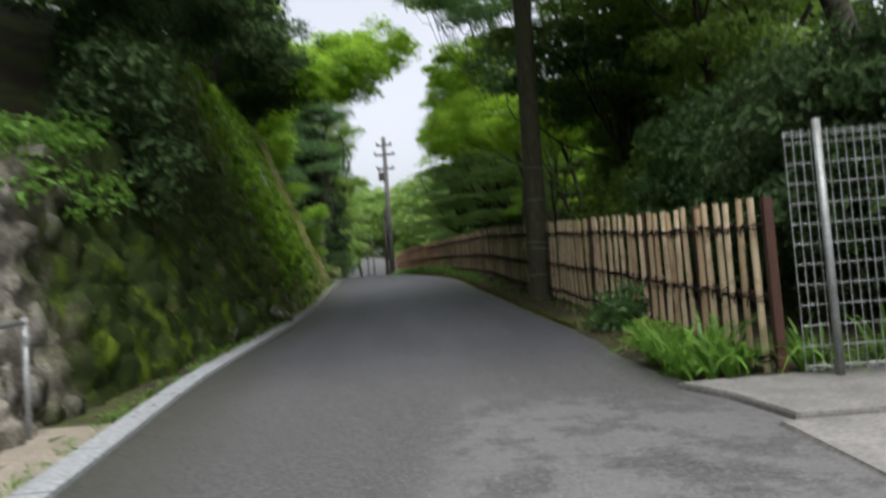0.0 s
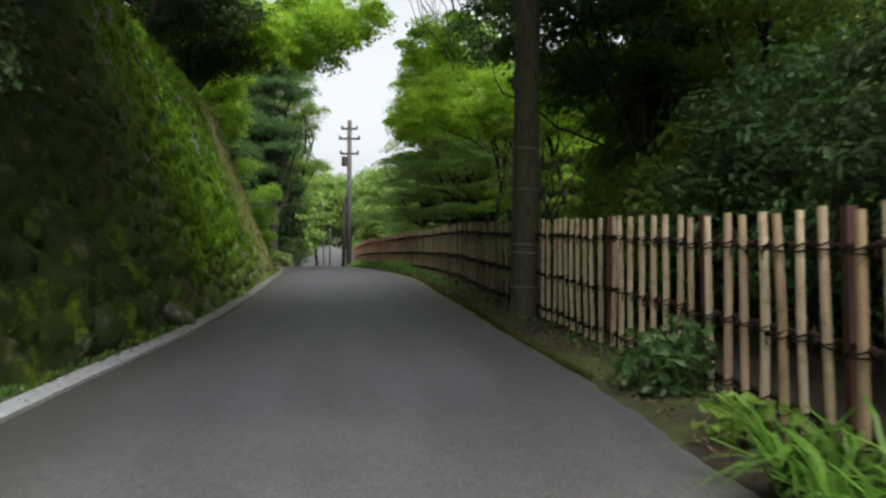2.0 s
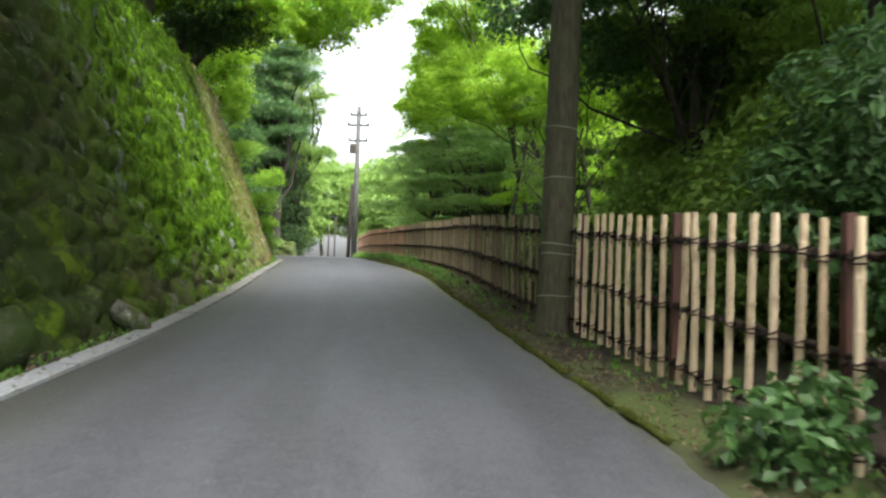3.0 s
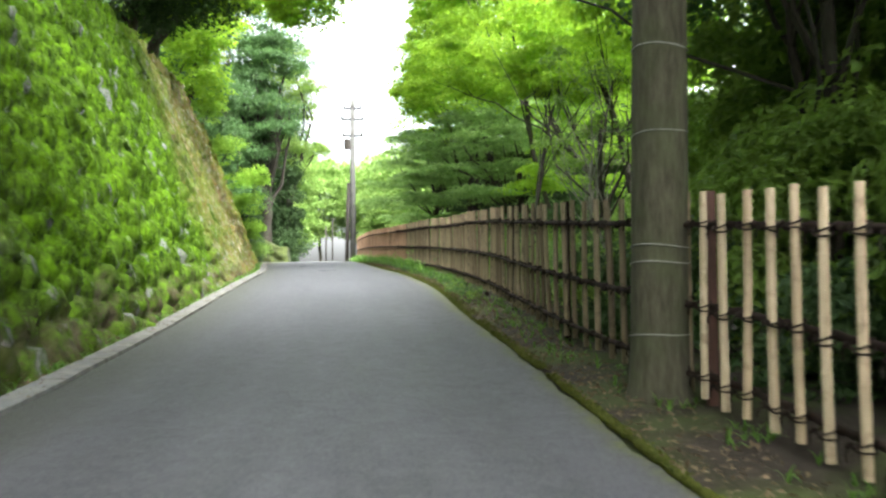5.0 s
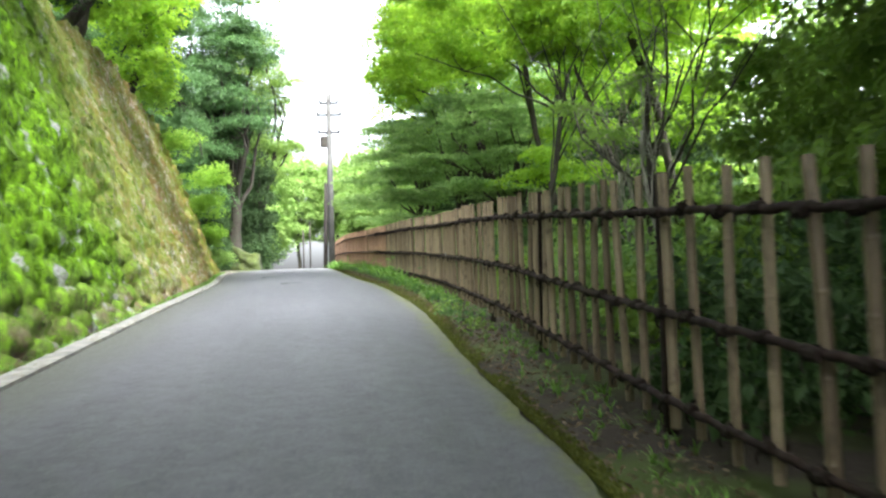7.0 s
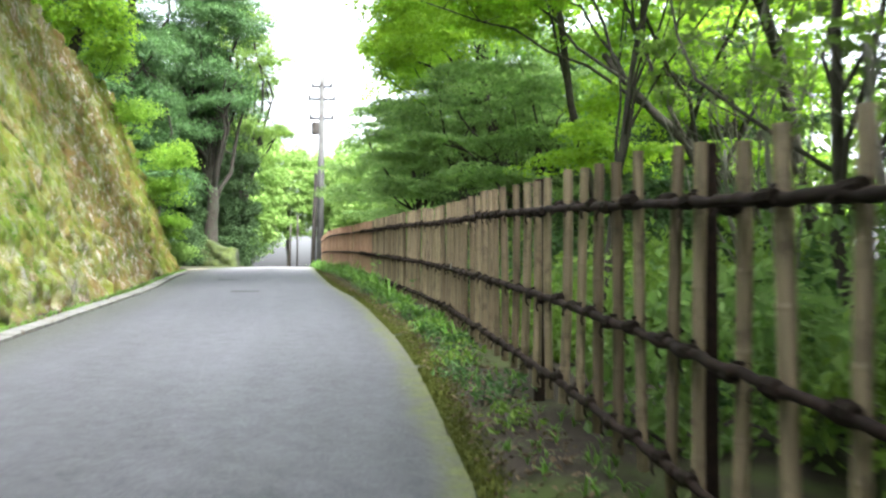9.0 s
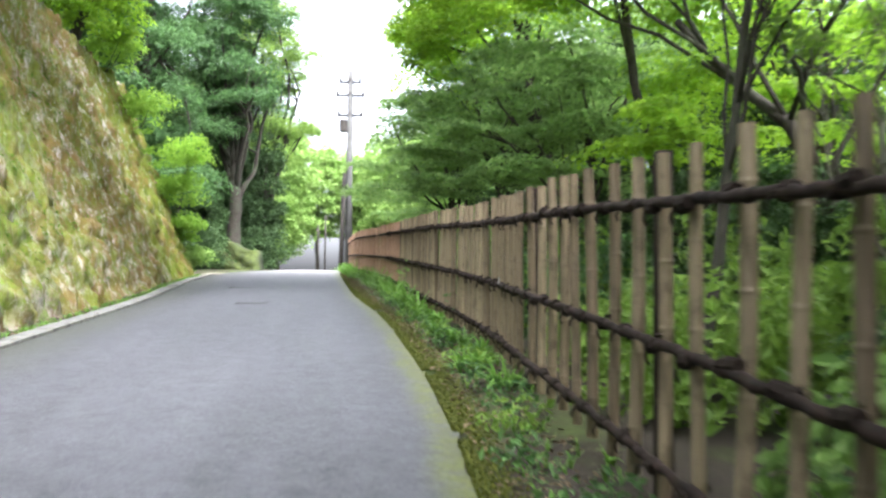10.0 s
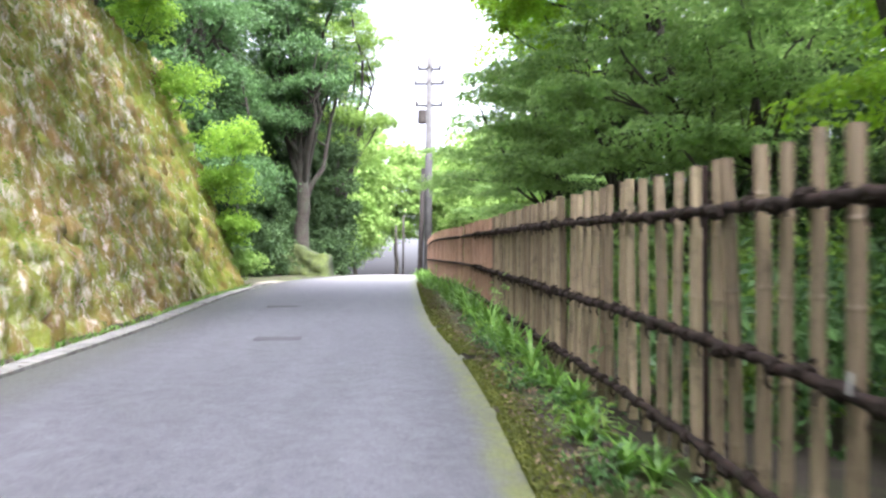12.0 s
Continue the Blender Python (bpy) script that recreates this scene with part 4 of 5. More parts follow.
    for bx, by, cz in ((4.9, 14.4, 6.2), (4.4, 18.2, 6.6)):
        x, y, z = at(bx, by)
        tree("broadleaf_tree", "slender broadleaf tree reaching its boughs over the fence", (x, y, z), (x - 0.6, y, cz + 0.4), 0.09, BARK, [(x - 1.0, y, cz, 2.0, 2.2, 0.35), (x - 0.6, y + 0.3, cz - 1.2, 1.5, 1.9, 0.25), (x - 0.9, y, cz + 1.3, 1.9, 2.2, 0.4)], LEAF_GREEN, 100, 150, 0.10, 0.7, 9, "trees behind the fence", 0.12, 0.25, 0.65)
    # added backing trees, dark so the gaps between the tiers look shaded
    for bx, by, h in ((7.4, 37.5, 8.0), (5.6, 42.5, 8.5), (8.6, 41.0, 9.0), (4.4, 49.0, 8.5), (7.4, 47.0, 9.0), (3.4, 56.0, 8.5)):
        x, y, z = at(bx, by)
        tree("evergreen_tree", "tall dark evergreen added as shaded backing behind the maple tiers", (x, y, z), (x, y, z + h * 0.8), 0.17, BARK, [(x, y, z + h * 0.52, 2.1, 2.3, h * 0.46)], LEAF_DARK, 130, 110, 0.17, 0.8, 4, "dark evergreens behind the maples", 0.45, 0.3, 0.5)
    # dark evergreens behind the fence at the bottom of the lane
    dark = "dense dark evergreen tree in deep shade"
    g2 = "dark evergreens"
    for bx, by, h, r in ((4.7, 9.4, 3.4, 1.7), (4.5, 12.6, 3.4, 1.6), (6.4, 8.0, 3.6, 2.0), (6.8, 11.0, 3.9, 2.0), (4.8, 16.0, 3.0, 1.3), (6.9, 15.4, 4.0, 2.0), (5.2, 18.6, 3.2, 1.6), (3.9, 14.6, 2.6, 1.0), (3.8, 17.6, 2.4, 1.0)):
        x, y, z = at(bx, by)
        tree("evergreen_tree", dark, (x, y, z), (x, y, z + h * 0.7), 0.09, BARK, [(x, y, z + h * 0.5, r, r, h * 0.5)], LEAF_GREEN if by > 14 else LEAF_BLUE if by > 10.5 else LEAF_DARK, 90 if by > 14 else 120, 130, 0.11, 0.55, 4, g2, 0.5, 0.2, 0.5)
    # the two at y 4.2 and 6.0 stand out of view, added for shade
    for bx, by in ((6.7, 16.4), (6.6, 4.2), (9.0, 6.0), (6.4, 21.5), (9.8, 19.5)):
        x, y, z = at(bx, by)
        tree("tall_tree", "tall dark-trunked broadleaf tree shading the lane", (x, y, z), (x + 0.2, y, z + 7.5), 0.18, BARK,
             [(x, y, z + 8.0, 3.0, 3.0, 2.2), (x - 1.4, y - 0.4, z + 5.8, 1.9, 2.2, 1.0)], LEAF_GREEN, 130, 95, 0.13, 0.6, 8, "tall trees", 0.3, 0.2, 0.6)
    # unseen crowns added over the lane to darken its first stretch
    for bx, by, cx in ((6.4, 8.6, 2.6), (6.6, 11.0, 0.8), (6.4, 12.6, 2.2)):
        x, y, z = at(bx, by)
        tree("added_canopy_tree", "tall tree added to shade the lane, its crown out of view", (x, y, z), (x - 1.4, y, z + 9.0), 0.20, BARK,
             [(cx, y, z + 11.0, 3.4, 3.6, 1.5), (cx - 1.8, y + 0.5, z + 11.8, 2.2, 3.2, 1.2)], LEAF_GREEN, 150, 95, 0.15, 0.8, 9, "tall trees", 0.35, 0.2, 0.65)
    for bx, by, h in ((6.2, 18.6, 6.5), (7.4, 22.5, 6.5), (8.6, 27.5, 6.5), (5.8, 21.0, 5.6), (6.6, 25.4, 5.0)):
        x, y, z = at(bx, by)
        tree("broadleaf_tree", "dense dark green broadleaf tree behind the fence", (x, y, z), (x, y, z + h * 0.7), 0.11, BARK,
             [(x, y, z + h * 0.72, 2.1, 2.2, h * 0.26), (x - 0.5, y, z + h * 0.42, 1.6, 1.7, h * 0.18)], LEAF_GREEN, 190, 110, 0.13, 0.65, 6, "trees behind the fence", 0.35, 0.25, 0.6)
    # more unseen crowns added for shade, on the bank and behind the start
    for bx, by in ((-8.4, 10.5), (-8.6, 13.4), (-7.0, -11.0), (7.0, -13.0)):
        x, y, z = at(bx, by)
        cx = -3.6 if bx < 0 else 3.0
        tree("added_canopy_tree", "tall tree added to shade the lane, its crown out of view", (x, y, z), (x * 0.75, y, z + 6.0), 0.20, BARK,
             [(cx, y, 11.6 + 0.05 * y, 2.6, 3.6, 1.5), (cx * 1.6, y, 10.4 + 0.05 * y, 2.4, 3.2, 1.6)], LEAF_GREEN, 150, 95, 0.15, 0.8, 9, "tall trees", 0.35, 0.2, 0.65)
    # trees on the bank above the wall
    # the trees at y 2.0 and -3.5 stand out of view, added for shade
    for bx, by, h in ((-6.4, 6.0, 5.5), (-5.0, 9.5, 5.5), (-7.2, 2.0, 6.0), (-6.8, 13.0, 5.5), (-7.6, -3.5, 6.5), (-6.6, 17.5, 4.5), (-6.8, 22.0, 4.5), (-7.0, 27.0, 4.2), (-7.6, 33.0, 4.2)):
        x, y, z = at(bx, by)
        tree("bank_tree", "dark overhanging broadleaf tree on the bank above the wall", (x, y, z), (x + 0.6, y, z + h * 0.6), 0.14, BARK,
             [(x + 0.3, y, z + h * 0.55, 2.2, 2.4, h * 0.36), (x + 1.7, y + 0.3, z + h * 0.5, 1.4, 2.0, 1.2)], LEAF_DARK, 180, 110, 0.12, 0.6, 6, "trees above the wall", 0.45, 0.3, 0.5)
    for bx, by in ((-8.0, 30.5), (-8.4, 37.0), (-8.8, 42.5)):
        x, y, z = at(bx, by)
        tree("bank_tree", "broadleaf tree on the bank with bright green hanging sprays", (x, y, z), (x + 1.2, y, z + 4.0), 0.15, BARK,
             [(x + 0.6, y, z + 4.2, 1.9, 2.4, 1.1), (x + 0.4, y, z + 2.2, 1.2, 2.0, 0.8)], LEAF_MAPLE, 130, 120, 0.12, 0.65, 7, "trees above the wall", 0.3, 0.45, 0.7)
    # large trees past the wall's end
    for bx, by, h, r in ((-11.0, 54.5, 14, 3.0), (-13.6, 52.0, 14, 3.2), (-14.0, 62.0, 16, 3.6)):
        x, y, z = at(bx, by)
        tiers = [(x + r * 0.25 * math.sin(2.4 * k + bx), y - 0.6 + 0.5 * math.cos(1.9 * k + by), z + h * (0.24 + 0.12 * k), r * (0.95 - 0.05 * k), r * (0.9 - 0.05 * k), 0.6) for k in range(7)]
        tree("large_tree", "large dark-limbed tree with drooping blue-green foliage", (x, y, z), (x + 0.3, y, z + h * 0.85), 0.27, BARK, tiers, LEAF_BLUE, 240, 260, 0.125, 0.95, 14, "trees past the wall", 0.28, 0.8, 0.5)
    for bx, by, h, r, leaf in ((-8.9, 61.5, 16, 2.7, LEAF_BLUE), (-9.0, 69.0, 16, 2.8, LEAF_GREEN)):
        x, y, z = at(bx, by)
        tiers = [(x - 0.3 + r * 0.3 * math.sin(2.1 * k + by), y - 0.4, z + h * (0.42 + 0.085 * k), r * (1.0 - 0.05 * abs(k - 3)), r * 0.9, 0.55) for k in range(7)]
        tree("large_tree", "large tree with a fan of dark limbs under hanging foliage", (x, y, z), (x + 0.1, y, z + h * 0.36), 0.34, BARK, tiers, leaf, 230, 260, 0.125, 0.95, 22, "trees past the wall", 0.28, 0.7, 0.5)
    for bx, by, h, r in ((-8.1, 66.0, 7.5, 0.95), (-9.2, 65.0, 6.0, 1.1)):
        x, y, z = at(bx, by)
        tree("evergreen_tree", "narrow dense dark evergreen at the roadside", (x, y, z), (x, y, z + h * 0.8), 0.1, BARK, [(x, y, z + h * 0.5, r, r, h * 0.48)], LEAF_DARK, 110, 110, 0.14, 0.5, 4, "dark evergreens past the wall", 0.6, 0.3, 0.5)
    x, y, z = at(-9.6, 56.0)
    tree("sapling", "thin pale-stemmed sapling before the dark hollow", (x, y, z), (x, y, z + 3.4), 0.06, BARK_PALE, [(x, y, z + 4.2, 0.9, 0.9, 0.7)], LEAF_BLUE, 16, 110, 0.12, 0.5, 4, "", 0.3, 0.6, 0.5)
    # added evergreens: dark leaves in place of shade inside the large trees
    for bx, by, h in ((-12.4, 58.5, 11), (-15.0, 55.0, 12), (-11.2, 65.5, 11), (-17.5, 58.0, 12)):
        x, y, z = at(bx, by)
        tree("evergreen_tree", "tall dense evergreen added behind the large trees, dark for their shaded gaps", (x, y, z), (x, y, z + h * 0.8), 0.16, BARK, [(x, y, z + h * 0.55, 2.1, 2.1, h * 0.46)], LEAF_DARK, 130, 110, 0.2, 0.9, 4, "dark evergreens past the wall", 0.5, 0.3, 0.5)
    # pale far trees over the crest, distant brightness and haze in their leaf colour
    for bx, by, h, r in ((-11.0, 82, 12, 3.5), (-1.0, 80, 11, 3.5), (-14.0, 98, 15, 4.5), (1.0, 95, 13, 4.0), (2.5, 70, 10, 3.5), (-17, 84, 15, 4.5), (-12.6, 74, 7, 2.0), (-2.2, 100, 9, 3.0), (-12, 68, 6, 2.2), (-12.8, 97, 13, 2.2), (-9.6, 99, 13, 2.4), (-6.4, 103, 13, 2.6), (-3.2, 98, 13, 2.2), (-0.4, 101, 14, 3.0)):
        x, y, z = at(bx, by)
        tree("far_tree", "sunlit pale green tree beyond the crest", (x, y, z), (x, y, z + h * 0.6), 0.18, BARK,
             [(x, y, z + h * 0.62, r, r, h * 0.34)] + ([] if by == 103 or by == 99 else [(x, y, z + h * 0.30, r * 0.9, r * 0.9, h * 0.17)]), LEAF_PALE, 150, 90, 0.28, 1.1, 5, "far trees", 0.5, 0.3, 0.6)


build_trees()


def bush(name, label, blobs, material, per, size, clump=0.3, flat=0.6, aspect=0.55, droop=0.2, stems=3, category="bush"):
    c0 = np.mean(np.array([b[:3] for b in blobs]), 0)
    g0 = (c0[0], c0[1], float(min(b[2] - b[5] for b in blobs)))
    ob = root(name, g0, label, category)
    spots = np.vstack([ellipsoid(b[6], b[:3], b[3:6], 0.3) for b in blobs]) - np.array(g0)
    for _ in range(stems):
        v, f = tube(bent((RNG.normal(0, 0.05), RNG.normal(0, 0.05), -0.05), spots[RNG.integers(len(spots))], 6, 0.15), np.linspace(0.012, 0.004, 6), 5)
        child("stem", mesh_of("stem", v, f, BARK, True), ob)
    v, f = clumps(spots, clump * RNG.uniform(0.7, 1.4, len(spots)), per, size, aspect, flat, droop, 0.75)
    child("foliage", mesh_of("foliage", v, f, material), ob)
    return ob


def build_bushes():
    # on and over the low wall
    for y in (5.9, 6.8, 7.6, 8.4, 9.1):
        x, _, z = (float(a) for a in wall_point(y, float(wall_height(y))))
        bush("wall_shrub", "bright green leafy shrub spilling over the low wall top", [(x - 0.2, y, z + 0.06, 0.3, 0.5, 0.12, 9), (x + 0.08, y + 0.2, z - 0.2 - 0.2 * max(0.0, y - 7.0), 0.06, 0.3, 0.25, 4)], LEAF_GRASS, 34, 0.07, 0.17)
    for y in (9.8, 11.0, 12.2, 13.4):
        x, _, z = (float(a) for a in wall_point(y, float(wall_height(y))))
        bush("hanging_shrub", "dark shaded shrub hanging over the wall top", [(x + 0.1, y, z + 0.25, 0.6, 0.8, 0.5, 26), (x + 0.35, y + 0.2, z - 0.45, 0.25, 0.5, 0.5, 12)], LEAF_DARK, 70, 0.10, 0.32)
    # at the far end of the wall
    for x, y, z, r in ((-7.0, 47.5, 3.4, 0.5), (-7.1, 47.1, 4.3, 0.6), (-7.2, 46.8, 5.3, 0.8), (-6.9, 46.3, 6.3, 0.85), (-8.0, 45.6, 7.5, 0.8), (-8.6, 44.6, 8.9, 0.9)):
        bush("wall_end_shrub", "light green shrub growing from the end of the wall", [(x, y, z, r, r, r * 0.6, 16), (x + 0.5 * r, y - 0.5 * r, z + 0.3 * r, 0.6 * r, 0.6 * r, 0.3 * r, 8)], LEAF_LIME if z > 4 else LEAF_PALE, 80, 0.10, 0.45, 0.35)
    # behind the fence; shade below y 22 and light beyond put into leaf colour
    k = 0
    for y in np.arange(16.4, 60, 1.5):
        x = float(fence_line(y)) + 1.35 + 0.5 * math.sin(k * 2.3)
        z = float(land(x, y))
        bush("fence_shrub", "green undergrowth behind the fence", [(x, y, z + 0.45, 0.75, 0.75, 0.55, 20), (x + 0.9, y + 0.3, z + 0.7, 0.8, 0.8, 0.7, 16), (x + 2.8, y, z + 1.1, 1.1, 1.1, 1.1, 24)], (LEAF_DARK, LEAF_BLUE)[k % 2] if y < 22 else (LEAF_GREEN, LEAF_TIER, LEAF_BLUE, LEAF_GREEN)[k % 4], 75, 0.10, 0.35)
        k += 1
    # undergrowth past the end of the wall, its dark leaves also standing for shade
    for x, y, r in ((-9.2, 51.5, 1.2), (-11.0, 50.0, 1.5), (-9.6, 56.0, 1.3), (-11.6, 55.0, 1.6), (-13.5, 53.0, 1.8), (-9.0, 63.5, 1.3), (-10.6, 66.0, 1.6), (-9.4, 58.0, 1.3), (-8.2, 64.0, 1.4), (-10.8, 61.0, 2.2), (-9.8, 64.5, 2.0), (-12.5, 58.0, 2.4)):
        z = float(land(x, y))
        bush("undergrowth_bush", "leafy undergrowth beneath the large trees, dark for the shaded hollow", [(x, y, z + r * 0.7, r, r, r * 0.8, 40)], LEAF_DARK, 70, 0.16, 0.55)
    # low leafy plants along the verge
    for k, y in enumerate(np.arange(24.0, 48.0, 0.75)):
        x = float(fence_line(y)) - 0.28 + 0.08 * math.sin(k * 2.1)
        z = float(land(x, y))
        bush("verge_plant", "low leafy plant between asphalt and fence", [(x, y, z + 0.08, 0.16, 0.3, 0.10, 9)], LEAF_BLUE if k % 3 else LEAF_GREEN, 12, 0.055, 0.13, 0.6, 0.45, 0.2, 3, "plant")
    # broad-leaved plant at the fence foot
    x, y = 2.0, 10.35
    z = float(prof(y))
    bush("hydrangea", "broad-leaved green hydrangea at the fence foot", [(x, y, z + 0.26, 0.28, 0.34, 0.22, 16), (x - 0.1, y + 0.4, z + 0.2, 0.2, 0.28, 0.14, 8)], LEAF_BLUE, 20, 0.085, 0.2, 0.9, 0.75)
    x, y = 1.95, 8.9
    z = float(prof(y))
    bush("leafy_plant", "low leafy plant at the fence foot", [(x, y, z + 0.15, 0.2, 0.3, 0.15, 10)], LEAF_GREEN, 14, 0.10, 0.14, 0.6, 0.7)


build_bushes()


def blades(n, centres, length, width, lean, rnd):
    """Arching strap leaves from each centre."""
    pieces = []
    for c in centres:
        for _ in range(n):
            a = rnd.uniform(0, 2 * math.pi)
            L = length * rnd.uniform(0.5, 1.2)
            out = lean * rnd.uniform(0.4, 1.2)
            d = np.array([math.cos(a), math.sin(a), 0])
            s = np.array([-d[1], d[0], 0]) * width * rnd.uniform(0.7, 1.2)
            v = []
            for t in (0.0, 0.3, 0.6, 0.85, 1.0):
                p = np.array(c) + d * (out * L * t ** 1.6) + np.array([rnd.gauss(0, 0.003), 0, L * (t * (1.15 - 0.15 * out) - 0.75 * out * t ** 2.6)])
                w = (0.6 + 0.4 * math.sin(t * 3.0)) * (1 - t) ** 0.5 + 0.03
                v += [p - s * w, p + s * w]
            pieces.append((np.array(v), np.array([[0, 1, 3, 2], [2, 3, 5, 4], [4, 5, 7, 6], [6, 7, 9, 8]])))
    return join(pieces)


def build_plants():
    rnd = random.Random(11)
    spots = [(1.95, 6.85), (2.1, 7.0), (1.75, 7.1), (2.05, 7.35), (1.75, 7.5), (2.05, 7.8), (2.6, 6.78), (1.8, 8.0), (3.1, 6.8)]
    for x, y in spots:
        z = float(land(x, y)) - 0.02
        v, f = blades(13, [(x + rnd.gauss(0, 0.05), y + rnd.gauss(0, 0.05), z) for _ in range(3)], 0.58, 0.023, 1.0, rnd)
        tagged(new("grass_clump", mesh_of("grass_clump", v, f, LEAF_GRASS)), "clump of arching bright green strap leaves by the fence end", "grass", "strap-leaf clumps")
    for y in np.arange(27.5, 60, 0.8):
        x = float(fence_line(y)) - 0.22 + rnd.gauss(0, 0.06)
        z = float(land(x, y)) - 0.02
        v, f = blades(20, [(x + rnd.gauss(0, 0.08), y + rnd.gauss(0, 0.1), z) for _ in range(3)], 0.3 if y < 33 else 0.48, 0.018, 0.9, rnd)
        tagged(new("grass_clump", mesh_of("grass_clump", v, f, LEAF_GRASS)), "green strap-leaved clump along the fence foot", "grass", "verge clumps")
    # low weeds and moss along both edges
    cs = []
    for _ in range(1200):
        y = rnd.uniform(4, 47)
        x = float(road_left(y)) - rnd.uniform(0.22, 0.4)
        cs.append((x, y, float(prof(y)) + 0.0))
    v, f = blades(5, cs, 0.09, 0.006, 0.9, rnd)
    tagged(new("verge_weeds", mesh_of("verge_weeds", v, f, LEAF_GRASS)), "low weeds along the wall foot", "weeds", kind="stuff")
    cs = []
    for _ in range(520):
        y = rnd.uniform(7, 50)
        x = float(fence_line(y)) - rnd.uniform(-0.1, 0.4)
        cs.append((x, y, float(land(x, y)) - 0.01))
    v, f = blades(6, cs, 0.12, 0.007, 0.9, rnd)
    tagged(new("verge_weeds", mesh_of("verge_weeds", v, f, LEAF_GRASS)), "low weeds along the fence foot", "weeds", kind="stuff")
    # moss band at the asphalt's edge
    n = 80000
    y = RNG.uniform(11, 50, n)
    x = road_right(y) + np.clip(RNG.normal(0.2, 1.0, n), -0.6, 2.6) * np.clip(0.025 + (y - 16) * 0.005, 0.025, 0.095) + 0.035
    lumps = np.array([noise.noise((a * 1.7, b * 4.0, 9.0)) for a, b in zip(y, x)])
    x, y = x[lumps > -0.42], y[lumps > -0.42]
    n = len(x)
    P = np.stack([x, y, np.maximum(prof(y), land(x, y)) + RNG.uniform(0.0, 0.03, n)], -1)
    v, f = leaves(P, np.tile(np.array([0, 0, 1.0]), (n, 1)), 0.020, 0.6, 0.7)
    tagged(new("edge_moss", mesh_of("edge_moss", v, f, LEAF_OLIVE)), "yellow-green moss along the road edge", "moss", kind="stuff")
    # fallen leaves
    n = 6500
    y = RNG.uniform(7, 48, n)
    q = RNG.uniform(0, 1, n) < 0.75
    x = np.where(q, road_right(y) + RNG.uniform(0.05, 0.6, n), road_left(y) - RNG.uniform(0.0, 0.45, n))
    P = np.stack([x, y, np.maximum(land(x, y), prof(y) + 0.0) + 0.03], -1)
    v, f = leaves(P, np.tile(np.array([0, 0, 1.0]), (n, 1)), 0.045, 0.45, 0.3)
    tagged(new("fallen_leaves", mesh_of("fallen_leaves", v, f, LEAF_DRY)), "dry fallen leaves on both verges", "leaves", kind="stuff")


build_plants()

# ---- driveway apron and wire fence ----


def build_driveway():
    apron = root("driveway", (2.6, 4.6, 0.3), "pale worn concrete driveway slabs with a dark joint", "driveway", kind="structure")
    for name, zs, c in (("slab", 0.05, ((1.58, 6.68), (1.80, 6.15), (1.92, 5.45), (5.6, 5.45), (5.6, 6.85))), ("slab", 0.03, ((1.79, 5.40), (1.83, 2.8), (5.6, 2.8), (5.6, 5.41)))):
        bm = bmesh.new()
        lo = [bm.verts.new((x, y, float(prof(y)) - 0.15)) for x, y in c]
        hi = [bm.verts.new((x, y, float(prof(y)) + zs)) for x, y in c]
        bm.faces.new(hi), bm.faces.new(lo[::-1])
        for i in range(len(c)):
            bm.faces.new((lo[i], lo[(i + 1) % len(c)], hi[(i + 1) % len(c)], hi[i]))
        bmesh.ops.recalc_face_normals(bm, faces=bm.faces)
        bmesh.ops.bevel(bm, geom=bm.edges[:], offset=0.012, segments=2, affect="EDGES")
        bmesh.ops.translate(bm, vec=(-2.6, -4.6, -0.3), verts=bm.verts)
        part(name, bm, SLAB, apron)


build_driveway()


def build_wire_fence():
    x0, y0 = 2.45, 6.55
    z0 = float(land(x0, y0)) + 0.03
    ob = root("wire_fence", (x0, y0, z0), "galvanised welded wire fence panel on a steel post", "fence")
    W, H = 3.0, 1.72
    v, f = tube([(0.22, -0.03, -0.2), (0.22, -0.03, H + 0.06)], 0.03, 12)
    child("post", mesh_of("post", v, f, STEEL, True), ob, "round galvanised post")
    v, f = tube([(2.3, -0.03, -0.2), (2.3, -0.03, H + 0.06)], 0.03, 12)
    child("post", mesh_of("post", v, f, STEEL, True), ob, "round galvanised post")
    upright = mesh_of("upright_wire", *tube([(0, 0, 0.03), (0, 0, H)], 0.0035, 6), STEEL)
    for k in range(int(W / 0.06) + 1):
        child("upright_wire", upright, ob).location = (k * 0.06, 0, 0)
    cross = mesh_of("cross_wire", *tube([(0, 0, 0), (W, 0, 0)], 0.004, 6), STEEL)
    for k in range(12):
        child("cross_wire", cross, ob).location = (0, 0.006, 0.06 + k * 0.142)
    for dz in (0.02, 0.045):
        child("cross_wire", cross, ob).location = (0, 0.03, H - 0.06 + dz)
        child("cross_wire", cross, ob).location = (0, 0.03, 0.02 + dz)
    ob.rotation_euler = (0, 0, radians(-3))


build_wire_fence()


def build_guard_post():
    x, y = -2.9, 6.44
    z = float(prof(y)) + 0.0
    ob = root("guard_rail", (x, y, z), "galvanised steel handrail post at the wall foot", "rail")
    v, f = tube([(0, 0, -0.2), (0, 0, 0.86)], 0.023, 12)
    child("post", mesh_of("post", v, f, STEEL, True), ob)
    v, f = tube([(0, 0, 0.83), (-0.12, -1.0, 0.74), (-0.15, -3.2, 0.6)], 0.02, 10)
    child("rail", mesh_of("rail", v, f, STEEL, True), ob)
    v, f = tube([(0, 0, 0.68), (0, 0, 0.73)], 0.034, 12)
    child("clamp", mesh_of("clamp", v, f, STEEL), ob)


build_guard_post()


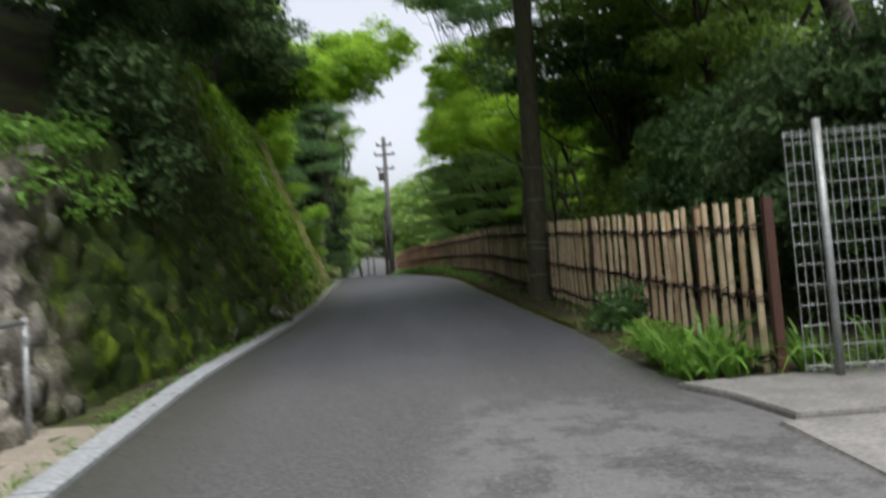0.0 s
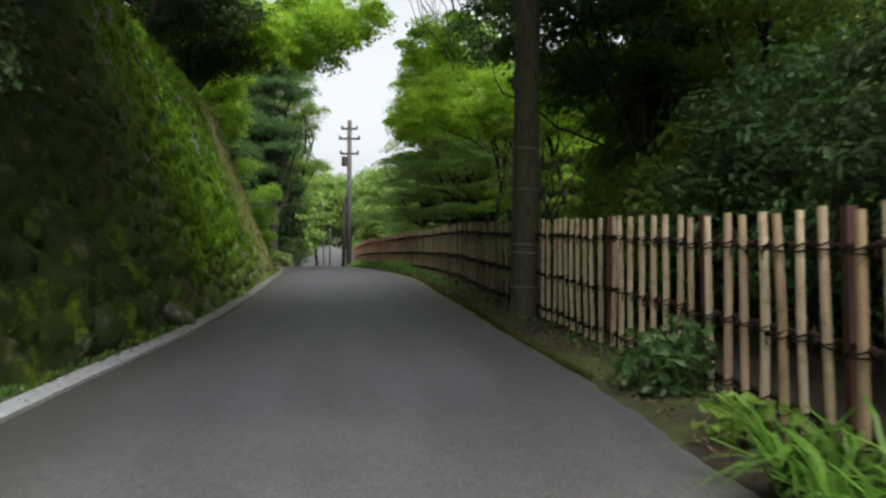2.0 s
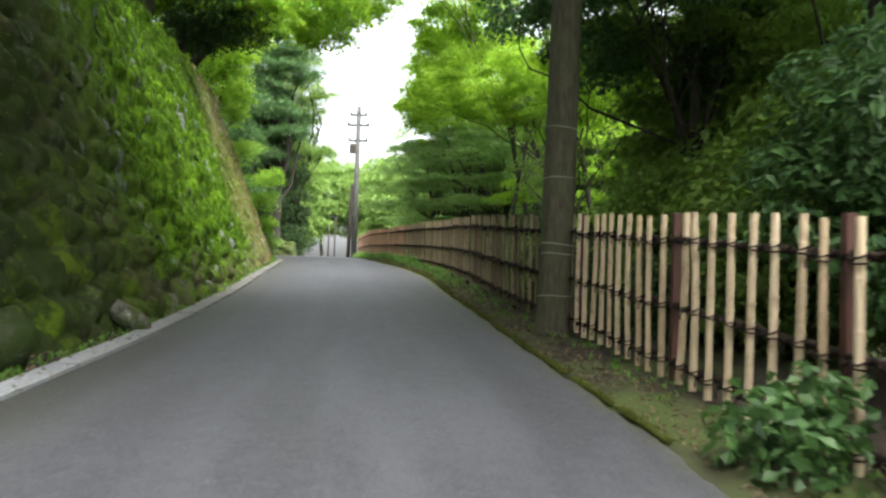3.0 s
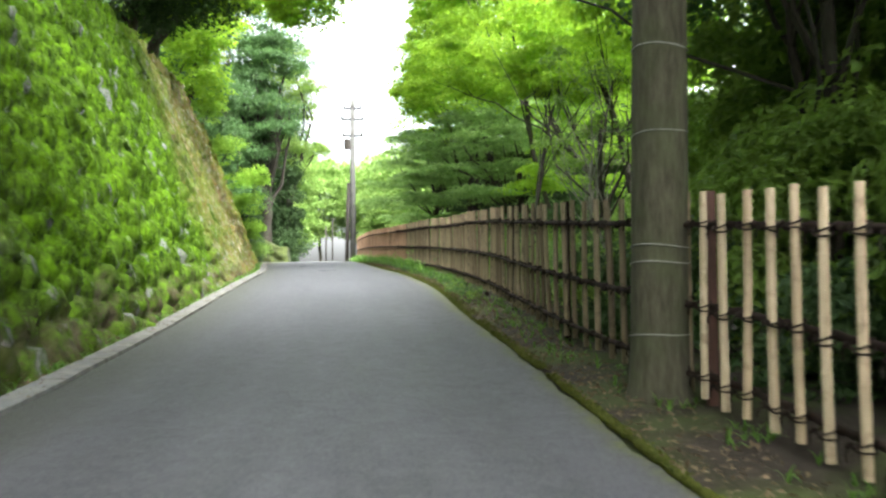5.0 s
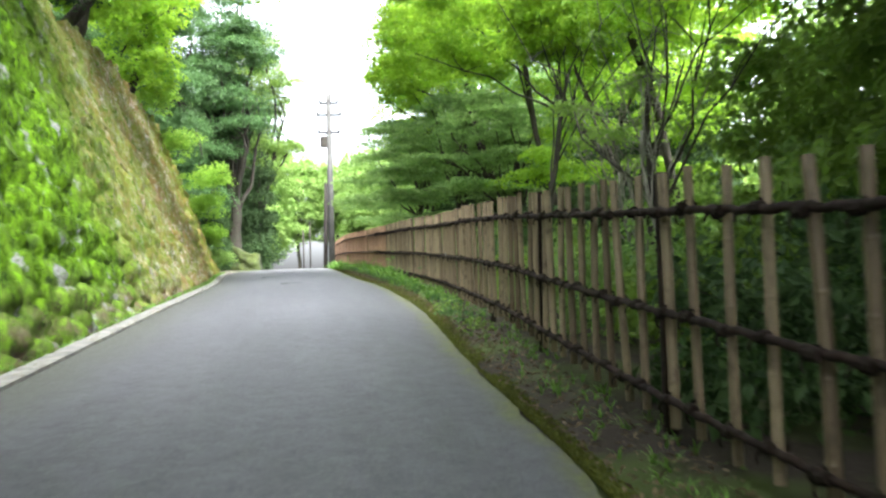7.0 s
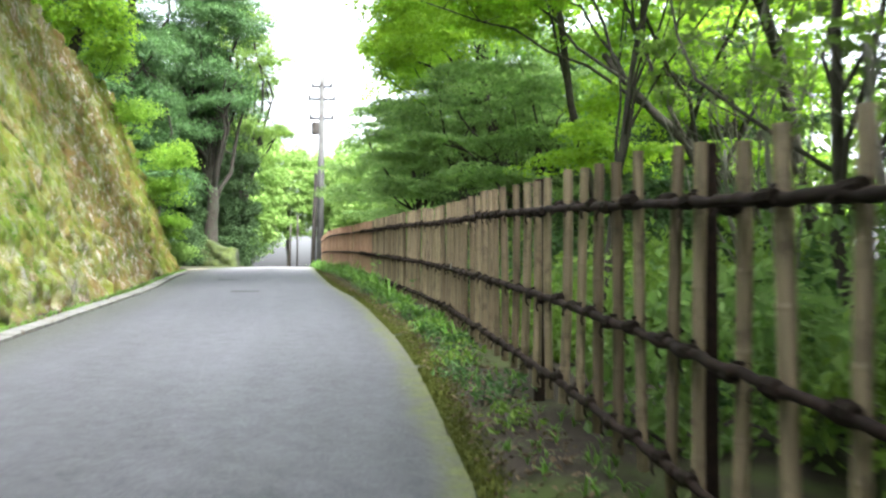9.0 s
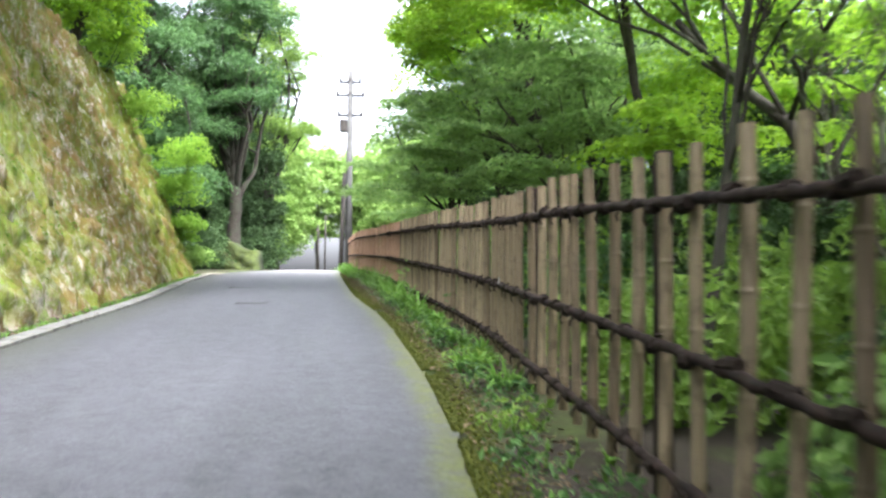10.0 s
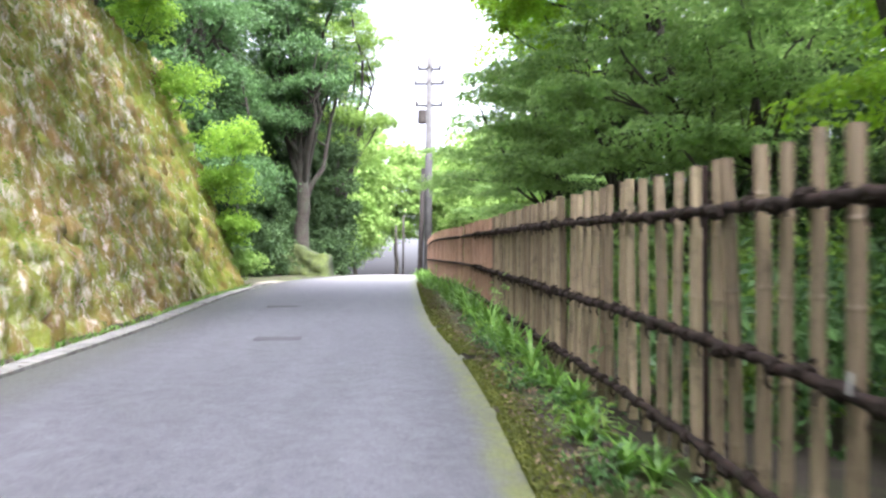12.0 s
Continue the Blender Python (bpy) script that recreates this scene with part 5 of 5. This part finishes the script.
def build_small_things():
    # boulders fallen against the wall foot
    for x, y, sx, sy, sz, k in ((-3.02, 12.9, 0.46, 0.5, 0.46, 1), (-3.05, 12.2, 0.3, 0.36, 0.4, 2), (-2.86, 15.3, 0.3, 0.42, 0.22, 3)):
        ob = new("boulder", stone_mesh("boulder", 40 + k))
        ob.matrix_world = pose(x, y, float(prof(y)) + sz * 0.36, 10 * k, 7 * k, 35 * k) @ Matrix.Diagonal((sx, sy, sz, 1))
        tagged(ob, "grey mossy boulder resting at the wall foot", "boulder", "boulders at the wall foot")
    # iron covers let into the lane
    for x, y in ((-2.45, 35.0), (-3.6, 39.5)):
        bm = box_bm(0.5, 0.3, 0.03, (0, 0, 0), 0.006)
        ob = part("drain_cover", bm, IRON)
        ob.matrix_world = pose(x, y, float(prof(y)) + 0.018, 3.1, 0, 8)
        tagged(ob, "dark flat iron drain cover in the asphalt", "drain cover", "drain covers")
    # paper tag on the fence
    x, y = float(fence_line(28.2)), 28.2
    ob = part("tag", box_bm(0.004, 0.018, 0.06, (0, 0, 0), 0.001), WIRE)
    ob.matrix_world = pose(x - 0.083, y, float(prof(y)) + float(fence_top(y)) - 0.70, 4, 6, 10)
    tagged(ob, "small white tag tied to the fence rail", "tag")


build_small_things()

# ---- poles and wires at the crest ----


def build_poles():
    x, y, z = at(-4.35, 72.0)
    ob = root("utility_pole", (x, y, z), "grey concrete utility pole with crossarms and insulators", "utility pole")
    v, f = tube([(0, 0, -0.5), (0, 0, 12.0)], [0.23, 0.17], 14)
    child("shaft", mesh_of("shaft", v, f, POLE, True), ob)
    for h, w in ((11.3, 1.3), (10.5, 1.7), (9.3, 1.5)):
        part("crossarm", box_bm(w, 0.07, 0.17, (0, -0.12, h), 0.008), IRON, ob)
        for dx in (-0.45, 0.0, 0.45):
            v, f = tube([(dx * w, -0.12, h + 0.04), (dx * w, -0.12, h + 0.14), (dx * w, -0.12, h + 0.26)], [0.05, 0.09, 0.05], 10)
            child("insulator", mesh_of("insulator", v, f, POLE_DARK), ob)
    v, f = tube([(-0.38, -0.1, 8.3), (-0.38, -0.1, 8.36), (-0.38, -0.1, 9.0), (-0.38, -0.1, 9.06)], [0.18, 0.24, 0.24, 0.18], 14)
    child("transformer", mesh_of("transformer", v, f, POLE_DARK), ob, "dark drum transformer")
    x2, y2, z2 = at(-4.85, 72.6)
    ob2 = root("wooden_pole", (x2, y2, z2), "dark creosoted wooden pole beside the concrete one", "utility pole")
    v, f = tube([(0, 0, -0.5), (0.15, 0, 6.0)], [0.16, 0.12], 12)
    child("shaft", mesh_of("shaft", v, f, POLE_DARK, True), ob2)
    for px, py, h in ((-6.9, 78.0, 3.2), (-6.2, 76.0, 3.6)):
        x3, y3, z3 = at(px, py)
        v, f = tube([(0, 0, -0.3), (0, 0, h)], 0.06, 10)
        ob3 = new("bollard_post", mesh_of("bollard_post", v, f, POLE_DARK, True))
        ob3.location = (x3, y3, z3)
        tagged(ob3, "dark slim post at the roadside", "post")


build_poles()


def build_moss_bank():
    """The stub of a mossy wall under the large trees."""
    V, F = [], []
    xs = np.linspace(-12.5, -7.1, 28)
    for i, x in enumerate(xs):
        for q in np.linspace(0, 1, 12):
            H = 1.25 + 0.3 * noise.noise((x * 0.9, 0, 5.0)) + 0.15 * noise.noise((x * 3.1, 0, 5.0))
            o = 0.3 * noise.noise((x * 1.7, q * 4, 2.0)) + 0.15 * noise.noise((x * 5.0, q * 9, 2.0))
            V.append((x - 0.25 * q, 59.0 + 0.35 * q * H + o - 0.15 * (x + 7), float(prof(59.0)) - 0.2 + q * H))
    n = 12
    for i in range(len(xs) - 1):
        for j in range(n - 1):
            F.append((i * n + j, (i + 1) * n + j, (i + 1) * n + j + 1, i * n + j + 1))
    v = np.array(V)
    back = v + np.array([0, 1.6, 0])
    k = len(v)
    F2 = [(a + k, d + k, c + k, b + k) for a, b, c, d in F]
    cap = [(i * n + n - 1, (i + 1) * n + n - 1, (i + 1) * n + n - 1 + k, i * n + n - 1 + k) for i in range(len(xs) - 1)]
    e = (len(xs) - 1) * n
    ends = [(e + j, e + j + k, e + j + 1 + k, e + j + 1) for j in range(n - 1)]
    me = mesh_of("moss_bank", np.vstack([v, back]), F + F2 + cap + ends, MOSSY, True)
    tagged(new("wall_moss_bank", me), "low mossy stub of bank wall under the trees", "bank", kind="structure")


build_moss_bank()

# ---- distant woods ----


def build_woods():
    c = []
    for _ in range(420):
        a = RNG.uniform(0, 2 * math.pi)
        r = RNG.uniform(22, 75)
        x, y = -2 + r * math.sin(a) * 0.7, 30 + r * math.cos(a)
        if -16 < x < 11 and -6 < y < 130:
            continue
        c.append((x, y, float(land(x, y)) + RNG.uniform(0.5, 7.5)))
    v, f = clumps(c, RNG.uniform(1.6, 3.0, len(c)), 380, 0.36, 0.6, 0.8)
    tagged(new("woods", mesh_of("woods", v, f, LEAF_GREEN)), "dense green woods around the lane", "woods", kind="stuff")


build_woods()
